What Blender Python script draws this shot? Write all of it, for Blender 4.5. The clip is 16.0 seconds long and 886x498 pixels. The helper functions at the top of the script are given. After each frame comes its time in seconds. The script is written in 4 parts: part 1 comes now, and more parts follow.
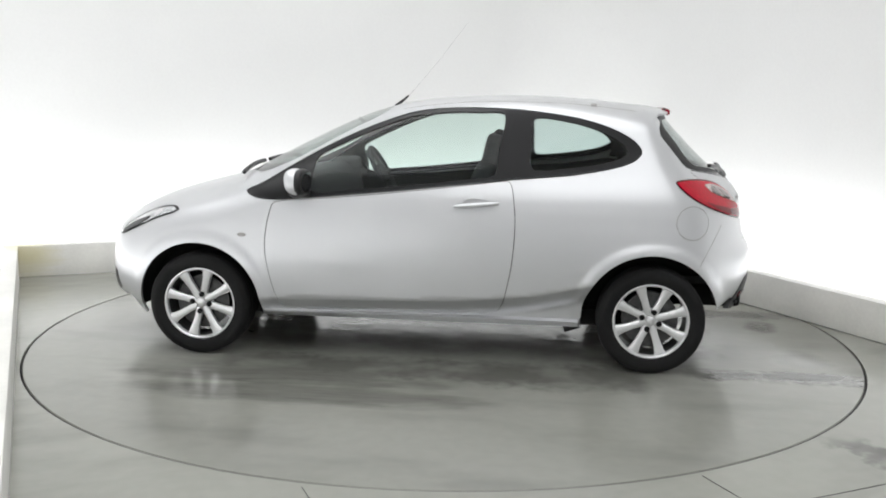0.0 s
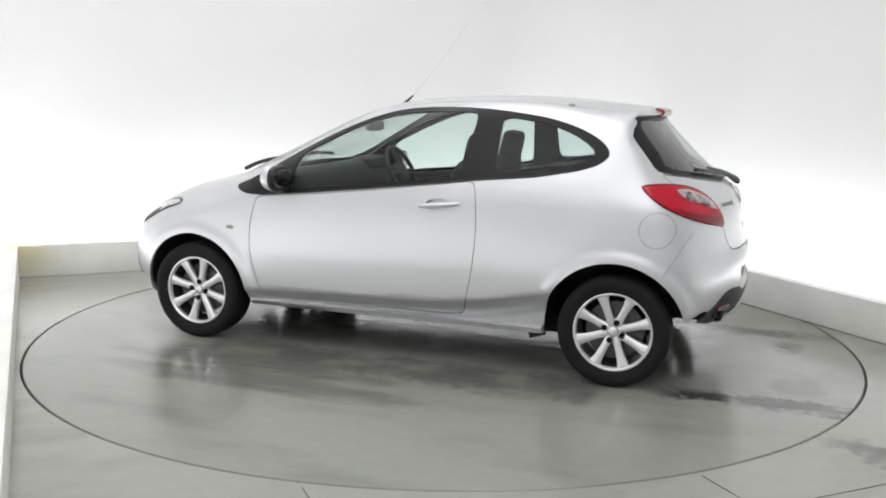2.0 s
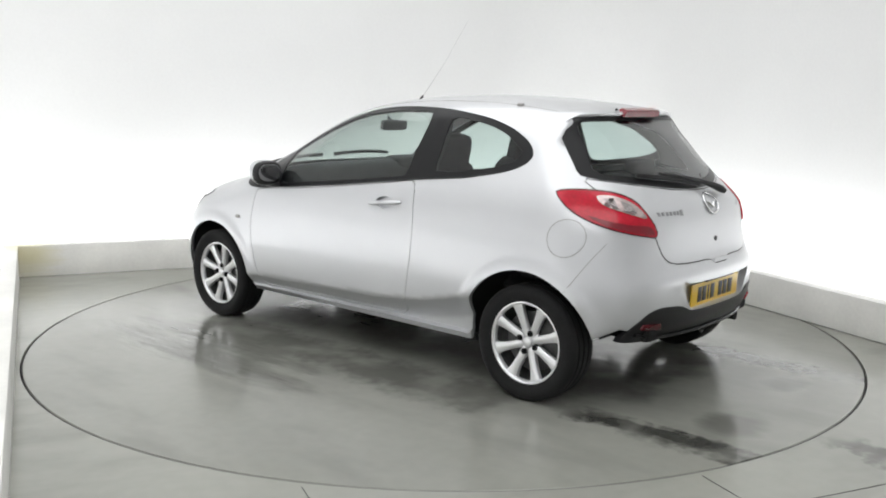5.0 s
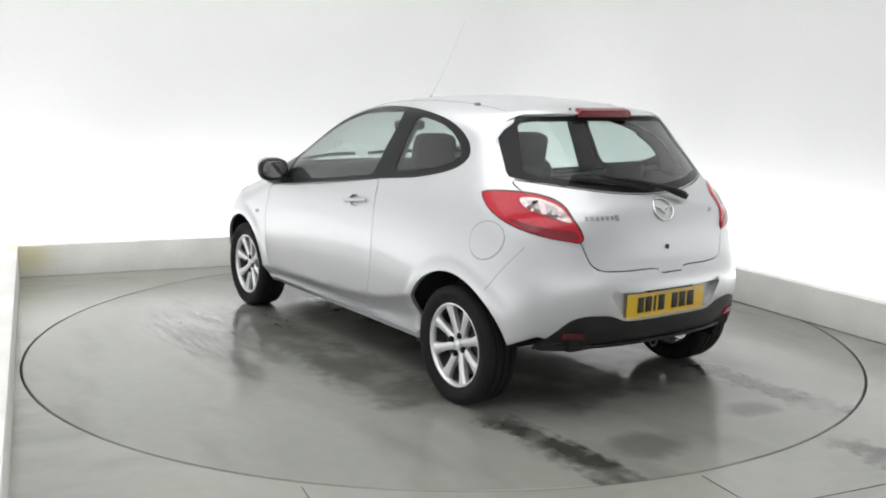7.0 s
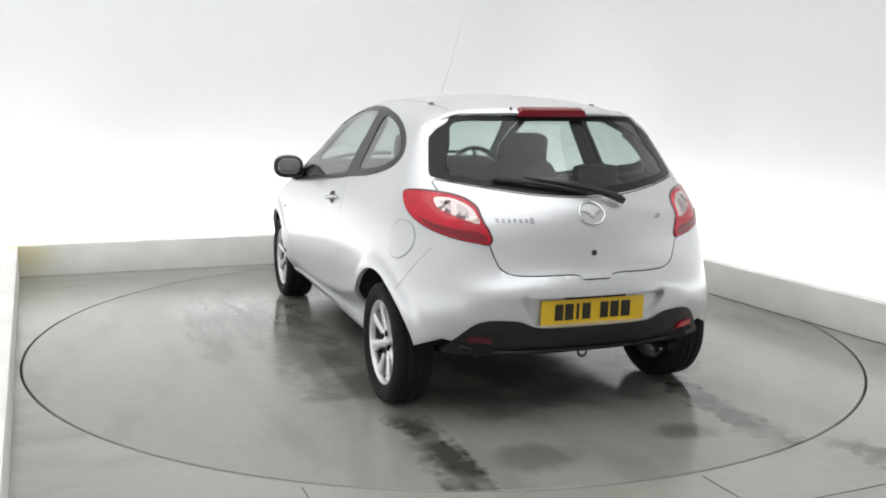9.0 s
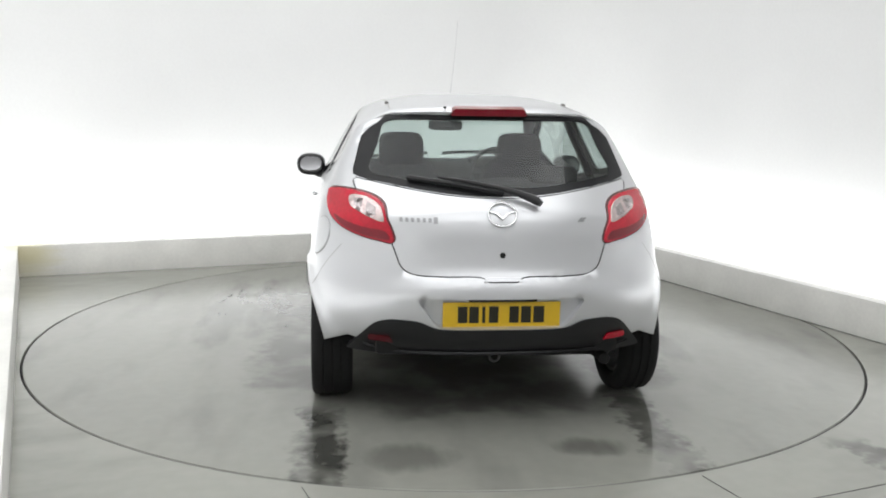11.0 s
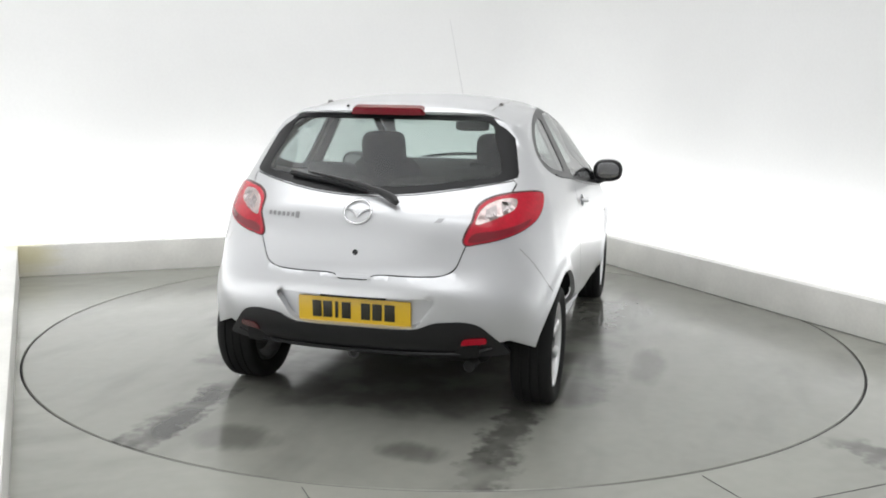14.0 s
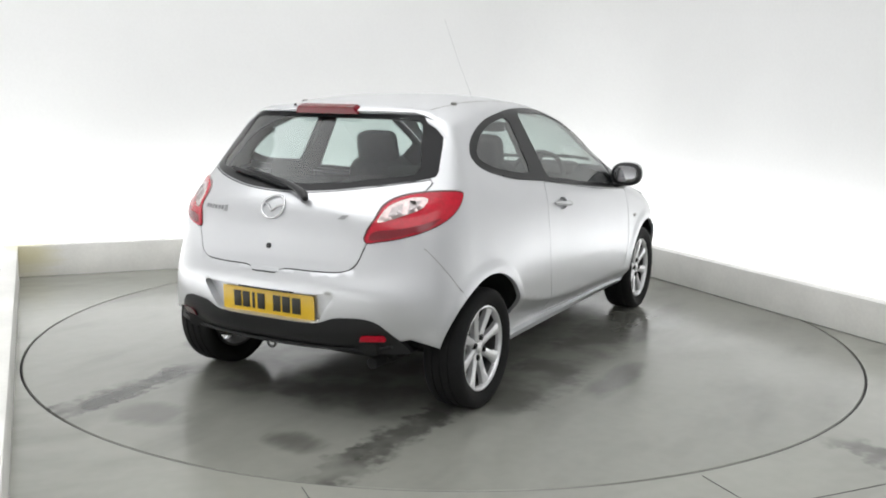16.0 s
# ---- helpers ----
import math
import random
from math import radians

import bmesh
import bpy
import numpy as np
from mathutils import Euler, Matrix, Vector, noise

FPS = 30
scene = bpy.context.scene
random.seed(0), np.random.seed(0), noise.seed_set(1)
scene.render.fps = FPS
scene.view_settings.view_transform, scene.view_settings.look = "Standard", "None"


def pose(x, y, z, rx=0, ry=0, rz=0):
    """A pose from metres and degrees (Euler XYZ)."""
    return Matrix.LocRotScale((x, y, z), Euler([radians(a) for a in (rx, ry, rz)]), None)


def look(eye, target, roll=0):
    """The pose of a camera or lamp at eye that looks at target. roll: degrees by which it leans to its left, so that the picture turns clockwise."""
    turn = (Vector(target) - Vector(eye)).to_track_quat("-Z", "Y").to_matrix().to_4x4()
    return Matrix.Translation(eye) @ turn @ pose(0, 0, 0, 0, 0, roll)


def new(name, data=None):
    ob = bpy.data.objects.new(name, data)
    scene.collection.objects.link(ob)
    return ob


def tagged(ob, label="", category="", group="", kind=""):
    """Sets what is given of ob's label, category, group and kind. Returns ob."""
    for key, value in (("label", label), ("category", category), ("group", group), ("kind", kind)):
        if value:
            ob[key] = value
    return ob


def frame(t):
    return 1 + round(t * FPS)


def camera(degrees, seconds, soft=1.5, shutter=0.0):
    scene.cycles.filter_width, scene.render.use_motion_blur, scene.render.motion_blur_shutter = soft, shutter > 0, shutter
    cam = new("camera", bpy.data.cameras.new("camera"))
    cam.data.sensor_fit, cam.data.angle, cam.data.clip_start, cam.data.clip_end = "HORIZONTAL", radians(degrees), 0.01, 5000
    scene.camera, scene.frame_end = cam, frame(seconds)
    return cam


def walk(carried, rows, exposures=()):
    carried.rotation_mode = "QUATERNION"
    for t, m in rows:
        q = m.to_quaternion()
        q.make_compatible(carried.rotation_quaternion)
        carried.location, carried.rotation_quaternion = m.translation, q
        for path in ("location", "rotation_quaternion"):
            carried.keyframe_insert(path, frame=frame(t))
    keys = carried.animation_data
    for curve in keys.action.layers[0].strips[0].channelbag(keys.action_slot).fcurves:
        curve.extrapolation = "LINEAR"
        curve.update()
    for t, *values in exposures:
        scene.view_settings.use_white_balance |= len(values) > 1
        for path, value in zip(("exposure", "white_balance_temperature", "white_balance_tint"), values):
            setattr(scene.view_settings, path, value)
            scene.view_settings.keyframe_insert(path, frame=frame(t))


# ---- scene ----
from mathutils.geometry import delaunay_2d_cdt

# ================= camera: fixed on its stand =================
cam = camera(51.258, 16.0, soft=1.9)
EYE = Vector((0.0, -5.684, 1.4557))
AIM = Vector((-0.001 * math.cos(0.164), math.cos(0.164), -math.sin(0.164)))
CAM_POSE = look(EYE, EYE + AIM, 0.911)
walk(cam, [(0, CAM_POSE), (16, CAM_POSE)])

# ================= light =================
YAW = radians(23.0)          # the bay is turned by this against the camera
BAY = Matrix.Rotation(YAW, 4, "Z")
HALF, BACK, FRONT = 2.47, 2.60, -7.0   # inner faces of the low boards, in bay axes
WALL_X, WALL_Y = 3.05, 3.25            # the white wall behind the boards
HIGH = 4.2


COOL = (0.975, 0.987, 1.0)


def world_light():
    w = bpy.data.worlds.new("World")
    w.use_nodes = True
    bg = w.node_tree.nodes["Background"]
    bg.inputs[0].default_value = (1, 1, 1, 1)
    bg.inputs[1].default_value = 0.05
    scene.world = w


def area(name, m, sx, sy, watts, colour=(1, 1, 1)):
    l = bpy.data.lights.new(name, "AREA")
    l.shape, l.size, l.size_y, l.energy, l.color = "RECTANGLE", sx, sy, watts, colour
    ob = new(name, l)
    ob.matrix_world = m
    return ob


def studio_lights():
    # two assumed, unseen lamps below the ceiling; the second brightens the car's near side
    area("assumed_ceiling_fill", BAY @ pose(-0.8, -0.4, HIGH - 0.12), 4.6, 5.0, 120, COOL)
    area("assumed_ceiling_fill", BAY @ pose(-1.3, -5.0, HIGH - 0.12), 4.6, 3.0, 80, COOL)
    # tubes hidden behind the low boards wash the wall from below
    gx, gy = (HALF + WALL_X) / 2 + 0.05, (BACK + WALL_Y) / 2 + 0.05
    area("trough_light", BAY @ look((0, gy - 0.1, 0.1), (0, gy + 0.28, 0.55)), 5.4, 0.12, 36, COOL)
    area("trough_light", BAY @ look((gx - 0.1, -0.9, 0.1), (gx + 0.18, -0.9, 0.55)) @ pose(0, 0, 0), 7.4, 0.12, 49, COOL)
    area("trough_light", BAY @ look((-gx + 0.1, -0.9, 0.1), (-gx - 0.18, -0.9, 0.55)), 7.4, 0.12, 55, COOL)


world_light()
studio_lights()
scene.view_settings.exposure = 0.0


# ================= materials =================
def material(name, colour, rough=0.5, metal=0.0, coat=0.0, grain=0.0, grain_scale=40.0, bump=0.0, stain=0.0, stain_scale=1.5,
             transmission=0.0, emit=None, emit_strength=0.0, rough_var=0.0, ior=1.45):
    m = bpy.data.materials.new(name)
    m.use_nodes = True
    nt = m.node_tree
    b = nt.nodes["Principled BSDF"]
    b.inputs["Base Color"].default_value = (*colour, 1)
    b.inputs["Roughness"].default_value = rough
    b.inputs["Metallic"].default_value = metal
    b.inputs["Coat Weight"].default_value = coat
    b.inputs["Coat Roughness"].default_value = 0.06
    b.inputs["Transmission Weight"].default_value = transmission
    b.inputs["IOR"].default_value = ior
    if emit:
        b.inputs["Emission Color"].default_value = (*emit, 1)
        b.inputs["Emission Strength"].default_value = emit_strength
    tc = nt.nodes.new("ShaderNodeTexCoord")
    if grain or stain or bump or rough_var:
        fine = nt.nodes.new("ShaderNodeTexNoise")
        fine.inputs["Scale"].default_value, fine.inputs["Detail"].default_value = grain_scale, 6
        nt.links.new(tc.outputs["Object"], fine.inputs["Vector"])
        big = nt.nodes.new("ShaderNodeTexNoise")
        big.inputs["Scale"].default_value, big.inputs["Detail"].default_value = stain_scale, 5
        nt.links.new(tc.outputs["Object"], big.inputs["Vector"])
        total = None
        for node, amount in ((fine, grain), (big, stain)):
            k = nt.nodes.new("ShaderNodeMapRange")
            k.inputs["From Min"].default_value, k.inputs["From Max"].default_value = 0.3, 0.7
            k.inputs["To Min"].default_value, k.inputs["To Max"].default_value = 1 - amount, 1 + amount * 0.6
            nt.links.new(node.outputs["Fac"], k.inputs["Value"])
            if total is None:
                total = k.outputs["Result"]
            else:
                mul = nt.nodes.new("ShaderNodeMath")
                mul.operation = "MULTIPLY"
                nt.links.new(total, mul.inputs[0])
                nt.links.new(k.outputs["Result"], mul.inputs[1])
                total = mul.outputs[0]
        vm = nt.nodes.new("ShaderNodeVectorMath")
        vm.operation = "SCALE"
        vm.inputs[0].default_value = colour
        nt.links.new(total, vm.inputs["Scale"])
        nt.links.new(vm.outputs["Vector"], b.inputs["Base Color"])
        if rough_var:
            k = nt.nodes.new("ShaderNodeMapRange")
            k.inputs["From Min"].default_value, k.inputs["From Max"].default_value = 0.35, 0.65
            k.inputs["To Min"].default_value, k.inputs["To Max"].default_value = max(rough - rough_var, 0.02), rough + rough_var
            nt.links.new(big.outputs["Fac"], k.inputs["Value"])
            nt.links.new(k.outputs["Result"], b.inputs["Roughness"])
        if bump:
            bp = nt.nodes.new("ShaderNodeBump")
            bp.inputs["Strength"].default_value, bp.inputs["Distance"].default_value = bump, 0.002
            nt.links.new(fine.outputs["Fac"], bp.inputs["Height"])
            nt.links.new(bp.outputs["Normal"], b.inputs["Normal"])
    return m


def node(nt, kind, op=None, *ins):
    n = nt.nodes.new(kind)
    if op:
        n.operation = op
    for i, v in enumerate(ins):
        if hasattr(v, "links"):
            nt.links.new(v, n.inputs[i])
        else:
            n.inputs[i].default_value = v
    return n


def floor_material(name, tracks, pools=(), ripples=(), tone=1.0):
    """Grey painted concrete, damp. tracks: wetted wheel tracks, also damp bands with contact shade painted in (in the
    object's own axes), as (axis, start, end, sideways, half width, strength).
    pools: ragged damp patches as (x, y, half length, half width, strength); ripples: patches of rippled water,
    likewise."""
    m = bpy.data.materials.new(name)
    m.use_nodes = True
    nt = m.node_tree
    b = nt.nodes["Principled BSDF"]
    tc = nt.nodes.new("ShaderNodeTexCoord")
    P = tc.outputs["Object"]
    sep = node(nt, "ShaderNodeSeparateXYZ")
    nt.links.new(P, sep.inputs[0])

    def noise_tex(scale, detail=6, stretch=None):
        n = nt.nodes.new("ShaderNodeTexNoise")
        n.inputs["Scale"].default_value, n.inputs["Detail"].default_value = scale, detail
        if stretch:
            mp = nt.nodes.new("ShaderNodeMapping")
            mp.inputs["Scale"].default_value = stretch
            nt.links.new(P, mp.inputs["Vector"])
            nt.links.new(mp.outputs[0], n.inputs["Vector"])
        else:
            nt.links.new(P, n.inputs["Vector"])
        return n.outputs["Fac"]

    def ramp(v, a, z, lo=0.0, hi=1.0):
        k = nt.nodes.new("ShaderNodeMapRange")
        k.interpolation_type = "SMOOTHSTEP"
        for key, val in (("From Min", a), ("From Max", z), ("To Min", lo), ("To Max", hi)):
            k.inputs[key].default_value = val
        nt.links.new(v, k.inputs["Value"])
        return k.outputs["Result"]

    big, mid, fine = noise_tex(0.8, 3), noise_tex(2.6, 3), noise_tex(14, 2)
    wob, ragged = noise_tex(5.0, 4), noise_tex(16.0, 5)
    blot = noise_tex(1.3, 3, (0.8, 2.2, 1.0))
    wet_shade = ramp(blot, 0.46, 0.85, 0.0, 0.35)
    for along, x0, x1, y, hw, k in tracks:
        one, two = (sep.outputs["X"], sep.outputs["Y"]) if along == "X" else (sep.outputs["Y"], sep.outputs["X"])
        dy = node(nt, "ShaderNodeMath", "SUBTRACT", two, y).outputs[0]
        dy = node(nt, "ShaderNodeMath", "ADD", dy, node(nt, "ShaderNodeMath", "MULTIPLY_ADD", wob, 0.16, -0.08).outputs[0]).outputs[0]
        ay = node(nt, "ShaderNodeMath", "ABSOLUTE", dy).outputs[0]
        ay = node(nt, "ShaderNodeMath", "ADD", ay, node(nt, "ShaderNodeMath", "MULTIPLY_ADD", ragged, 0.22, -0.11).outputs[0]).outputs[0]
        my = ramp(ay, hw * 0.35, hw * 1.35, 1.0, 0.0)
        wx = node(nt, "ShaderNodeMath", "ADD", one, node(nt, "ShaderNodeMath", "MULTIPLY_ADD", mid, 0.5, -0.25).outputs[0]).outputs[0]
        mx0, mx1 = ramp(wx, x0 - 0.1, x0 + 0.1), ramp(wx, x1 - 0.1, x1 + 0.1, 1.0, 0.0)
        t = node(nt, "ShaderNodeMath", "MULTIPLY", my, mx0).outputs[0]
        t = node(nt, "ShaderNodeMath", "MULTIPLY", t, mx1).outputs[0]
        br = ramp(mid, 0.34, 0.56, 0.35, 1.0)
        t = node(nt, "ShaderNodeMath", "MULTIPLY", t, br).outputs[0]
        t = node(nt, "ShaderNodeMath", "MULTIPLY", t, k).outputs[0]
        wet_shade = node(nt, "ShaderNodeMath", "MAXIMUM", wet_shade, t).outputs[0]
    def patch(cx, cy, rx, ry, k):
        ex = node(nt, "ShaderNodeMath", "MULTIPLY_ADD", sep.outputs["X"], 1 / rx, -cx / rx).outputs[0]
        ey = node(nt, "ShaderNodeMath", "MULTIPLY_ADD", sep.outputs["Y"], 1 / ry, -cy / ry).outputs[0]
        d = node(nt, "ShaderNodeMath", "ADD", node(nt, "ShaderNodeMath", "MULTIPLY", ex, ex).outputs[0], node(nt, "ShaderNodeMath", "MULTIPLY", ey, ey).outputs[0]).outputs[0]
        d = node(nt, "ShaderNodeMath", "ADD", d, node(nt, "ShaderNodeMath", "MULTIPLY_ADD", streak, 2.6, -1.3).outputs[0]).outputs[0]
        return ramp(d, 0.0, 1.7, k, 0.0)

    streak = noise_tex(3.0, 3, (0.9, 2.4, 1.0))
    for p in pools:
        wet_shade = node(nt, "ShaderNodeMath", "MAXIMUM", wet_shade, patch(*p)).outputs[0]
    dry = node(nt, "ShaderNodeMix")
    dry.data_type = "RGBA"
    nt.links.new(big, dry.inputs[0])
    dry.inputs[6].default_value, dry.inputs[7].default_value = (0.242 * tone, 0.244 * tone, 0.217 * tone, 1), (0.308 * tone, 0.309 * tone, 0.277 * tone, 1)
    spot = ramp(fine, 0.25, 0.75, 0.975, 1.02)
    sc = nt.nodes.new("ShaderNodeVectorMath")
    sc.operation = "SCALE"
    nt.links.new(dry.outputs[2], sc.inputs[0])
    # darkens the damp, and paints the car's contact shade with it
    dark = node(nt, "ShaderNodeMath", "MULTIPLY_ADD", wet_shade, -0.80, 1.0).outputs[0]
    nt.links.new(node(nt, "ShaderNodeMath", "MULTIPLY", dark, spot).outputs[0], sc.inputs["Scale"])
    nt.links.new(sc.outputs[0], b.inputs["Base Color"])
    r0 = ramp(mid, 0.35, 0.65, 0.20, 0.266)
    rr = node(nt, "ShaderNodeMath", "MULTIPLY", r0, node(nt, "ShaderNodeMath", "MULTIPLY_ADD", wet_shade, -0.85, 1.0).outputs[0]).outputs[0]
    nt.links.new(rr, b.inputs["Roughness"])
    b.inputs["IOR"].default_value = 1.5
    # ripples in the standing water
    rip = noise_tex(2.2, 2, (1.4, 5.0, 1.0))
    bp = nt.nodes.new("ShaderNodeBump")
    bp.inputs["Distance"].default_value = 0.012
    strength = node(nt, "ShaderNodeMath", "MULTIPLY", wet_shade, 0.25).outputs[0]
    for p in ripples:
        strength = node(nt, "ShaderNodeMath", "MAXIMUM", strength, patch(*p)).outputs[0]
    nt.links.new(strength, bp.inputs["Strength"])
    nt.links.new(rip, bp.inputs["Height"])
    nt.links.new(bp.outputs["Normal"], b.inputs["Normal"])
    return m


def glass_material(name, tint):
    """Thin car glass: clear with a tint, mirror-like at a grazing angle."""
    m = bpy.data.materials.new(name)
    m.use_nodes = True
    nt = m.node_tree
    nt.nodes.remove(nt.nodes["Principled BSDF"])
    out = nt.nodes["Material Output"]
    tr = nt.nodes.new("ShaderNodeBsdfTransparent")
    tr.inputs[0].default_value = (*tint, 1)
    gl = nt.nodes.new("ShaderNodeBsdfGlossy")
    gl.inputs["Roughness"].default_value = 0.03
    lw = nt.nodes.new("ShaderNodeLayerWeight")
    lw.inputs["Blend"].default_value = 0.5
    p5 = node(nt, "ShaderNodeMath", "POWER", lw.outputs["Facing"], 2.7)
    fr = node(nt, "ShaderNodeMath", "MULTIPLY_ADD", p5.outputs[0], 0.88, 0.025)
    mx = nt.nodes.new("ShaderNodeMixShader")
    nt.links.new(fr.outputs[0], mx.inputs[0])
    nt.links.new(tr.outputs[0], mx.inputs[1])
    nt.links.new(gl.outputs[0], mx.inputs[2])
    nt.links.new(mx.outputs[0], out.inputs[0])
    return m


M_WALL = material("white_wall_paint", (0.80, 0.80, 0.795), 0.7, grain=0.015, stain=0.03, stain_scale=0.7, bump=0.05)
M_DRAPE = material("front_wall_paint", (0.72, 0.72, 0.72), 0.9, grain=0.1, stain=0.1)
M_CEIL = material("ceiling_paint", (0.8, 0.8, 0.79), 0.8, grain=0.02, stain=0.03)
M_BOARD = material("cream_board_paint", (0.78, 0.77, 0.735), 0.5, grain=0.03, stain=0.10, stain_scale=2.5, bump=0.08)
M_FLOOR = floor_material("damp_grey_floor", [("Y", -4.2, -2.36, 0.90, 0.10, 0.75), ("Y", -4.2, -2.75, -0.62, 0.12, 0.5)], tone=1.08)
M_DISC = floor_material("damp_shaded_turntable",
                        # bands at y = 0 and 0.90 either side: damp plus painted contact shade
                        [("X", -2.35, -1.45, 0.74, 0.10, 1.0), ("X", -2.6, -1.30, -0.73, 0.10, 0.80), ("X", -2.15, -1.85, -0.69, 0.07, 1.0), ("X", -1.2, 1.15, 0.90, 0.24, 0.62),
                         ("X", -1.2, 1.15, -0.90, 0.24, 0.62), ("X", -1.6, 1.3, 0.0, 0.7, 0.60)],
                        [(-2.10, 0.40, 0.14, 0.20, 0.50), (-2.03, -0.40, 0.10, 0.15, 0.60), (0.55, 1.40, 0.95, 0.16, 0.50), (0.70, 1.12, 0.8, 0.22, 0.55), (-0.45, -1.28, 0.35, 0.10, 0.55), (0.9, -1.12, 0.6, 0.14, 0.45)],
                        [(0.70, 1.34, 0.95, 0.30, 0.60), (0.95, -1.14, 0.55, 0.16, 0.60)], 0.95)


def stained_board():
    """Cream paint that has yellowed round the corner of the boards."""
    m = M_BOARD
    nt = m.node_tree
    b = nt.nodes["Principled BSDF"]
    geo = nt.nodes.new("ShaderNodeNewGeometry")
    c = BAY @ Vector((-2.45, 2.6, 0.20))
    d = node(nt, "ShaderNodeVectorMath", "DISTANCE", geo.outputs["Position"], tuple(c))
    n = nt.nodes.new("ShaderNodeTexNoise")
    n.inputs["Scale"].default_value = 9.0
    w = node(nt, "ShaderNodeMath", "MULTIPLY_ADD", n.outputs["Fac"], 0.25, d.outputs["Value"])
    k = nt.nodes.new("ShaderNodeMapRange")
    for key, val in (("From Min", 0.18), ("From Max", 0.42), ("To Min", 0.75), ("To Max", 0.0)):
        k.inputs[key].default_value = val
    nt.links.new(w.outputs[0], k.inputs["Value"])
    mix = nt.nodes.new("ShaderNodeMix")
    mix.data_type = "RGBA"
    old = b.inputs["Base Color"].links[0].from_socket
    nt.links.new(k.outputs["Result"], mix.inputs[0])
    nt.links.new(old, mix.inputs[6])
    mix.inputs[7].default_value = (0.62, 0.57, 0.34, 1)
    nt.links.new(mix.outputs[2], b.inputs["Base Color"])


stained_board()
M_GROOVE = material("groove_black", (0.02, 0.02, 0.02), 0.8, grain=0.2)
M_PAINT = material("silver_car_paint", (0.635, 0.64, 0.658), 0.36, metal=0.64, coat=0.5, grain=0.03, grain_scale=900, stain=0.015, stain_scale=3)
M_BLACK = material("black_plastic", (0.010, 0.010, 0.0112), 0.36, grain=0.2, grain_scale=300, bump=0.15)
M_GLOSSBLACK = material("gloss_black_trim", (0.010, 0.010, 0.011), 0.28, grain=0.05, ior=1.3)
M_DARK = material("underbody_black", (0.007, 0.007, 0.007), 0.9, grain=0.3)
M_LINING = material("dark_interior_trim", (0.045, 0.045, 0.048), 0.8, grain=0.2, grain_scale=200)
M_HEADLINER = material("grey_headliner", (0.42, 0.42, 0.41), 0.9, grain=0.05, grain_scale=200)
M_SEAT = material("charcoal_seat_cloth", (0.024, 0.025, 0.028), 0.95, grain=0.25, grain_scale=250, bump=0.3)
M_TYRE = material("tyre_rubber", (0.006, 0.006, 0.0062), 0.88, grain=0.25, grain_scale=80, bump=0.2)
M_ALLOY = material("silver_alloy", (0.80, 0.80, 0.81), 0.30, metal=0.6, grain=0.04, grain_scale=120)
M_CHROME = material("chrome", (0.75, 0.75, 0.76), 0.12, metal=1.0, grain=0.02)
M_BADGE = material("worn_badge_chrome", (0.36, 0.36, 0.37), 0.35, metal=0.8, grain=0.15, grain_scale=200)
M_MAST = material("grey_mast", (0.50, 0.50, 0.50), 0.45, metal=0.3, grain=0.05)
M_BARREL = material("dark_shaded_alloy", (0.10, 0.10, 0.10), 0.5, metal=0.6, grain=0.2)
M_STEEL = material("brake_steel", (0.30, 0.29, 0.28), 0.4, metal=0.9, grain=0.2)
M_RED = material("red_lamp_plastic", (0.50, 0.003, 0.022), 0.16, coat=0.3, grain=0.16, grain_scale=60, stain=0.1, stain_scale=12)
M_DARKRED = material("dark_red_lamp_plastic", (0.085, 0.004, 0.009), 0.18, coat=0.6, grain=0.1)
M_DEEPRED = material("deep_red_lamp_plastic", (0.20, 0.003, 0.014), 0.2, coat=0.4, grain=0.12, grain_scale=130)
M_CLEAR = material("clear_lamp_plastic", (0.58, 0.46, 0.45), 0.15, metal=0.6, coat=1.0, grain=0.25, grain_scale=60)
M_REFLECTOR = material("lamp_reflector", (0.40, 0.36, 0.36), 0.25, metal=0.7, grain=0.2, grain_scale=80)
M_LENS = material("headlamp_lens", (0.62, 0.64, 0.66), 0.1, metal=0.6, coat=1.0, grain=0.2, grain_scale=40)
M_YELLOW = material("yellow_plate", (0.72, 0.46, 0.02), 0.35, coat=0.3, grain=0.03)
M_PLATEBLACK = material("plate_black", (0.02, 0.018, 0.01), 0.4, grain=0.05)
M_GLASS = glass_material("green_tinted_glass", (0.80, 0.88, 0.85))
M_PRIVACY = glass_material("rear_glass", (0.72, 0.80, 0.78))
M_MIRROR = material("mirror_glass", (0.28, 0.28, 0.29), 0.03, metal=1.0)


# ================= mesh helpers =================
def mesh_object(name, verts, faces, mat, smooth=True):
    me = bpy.data.meshes.new(name)
    me.from_pydata([tuple(v) for v in verts], [], [tuple(f) for f in faces])
    me.materials.append(mat)
    if smooth:
        me.polygons.foreach_set("use_smooth", [True] * len(me.polygons))
    me.update()
    return new(name, me)


def part(name, bm, mat, parent=None, label="", smooth=True):
    me = bpy.data.meshes.new(name)
    bm.to_mesh(me)
    bm.free()
    me.materials.append(mat)
    if smooth:
        me.polygons.foreach_set("use_smooth", [True] * len(me.polygons))
        me.set_sharp_from_angle(angle=radians(35))
    ob = new(name, me)
    ob.parent = parent
    return tagged(ob, label)


def raw(name, verts, faces, mat, parent, label="", sharp=50):
    ob = mesh_object(name, verts, faces, mat)
    if sharp:
        ob.data.set_sharp_from_angle(angle=radians(sharp))
    ob.parent = parent
    return tagged(ob, label)


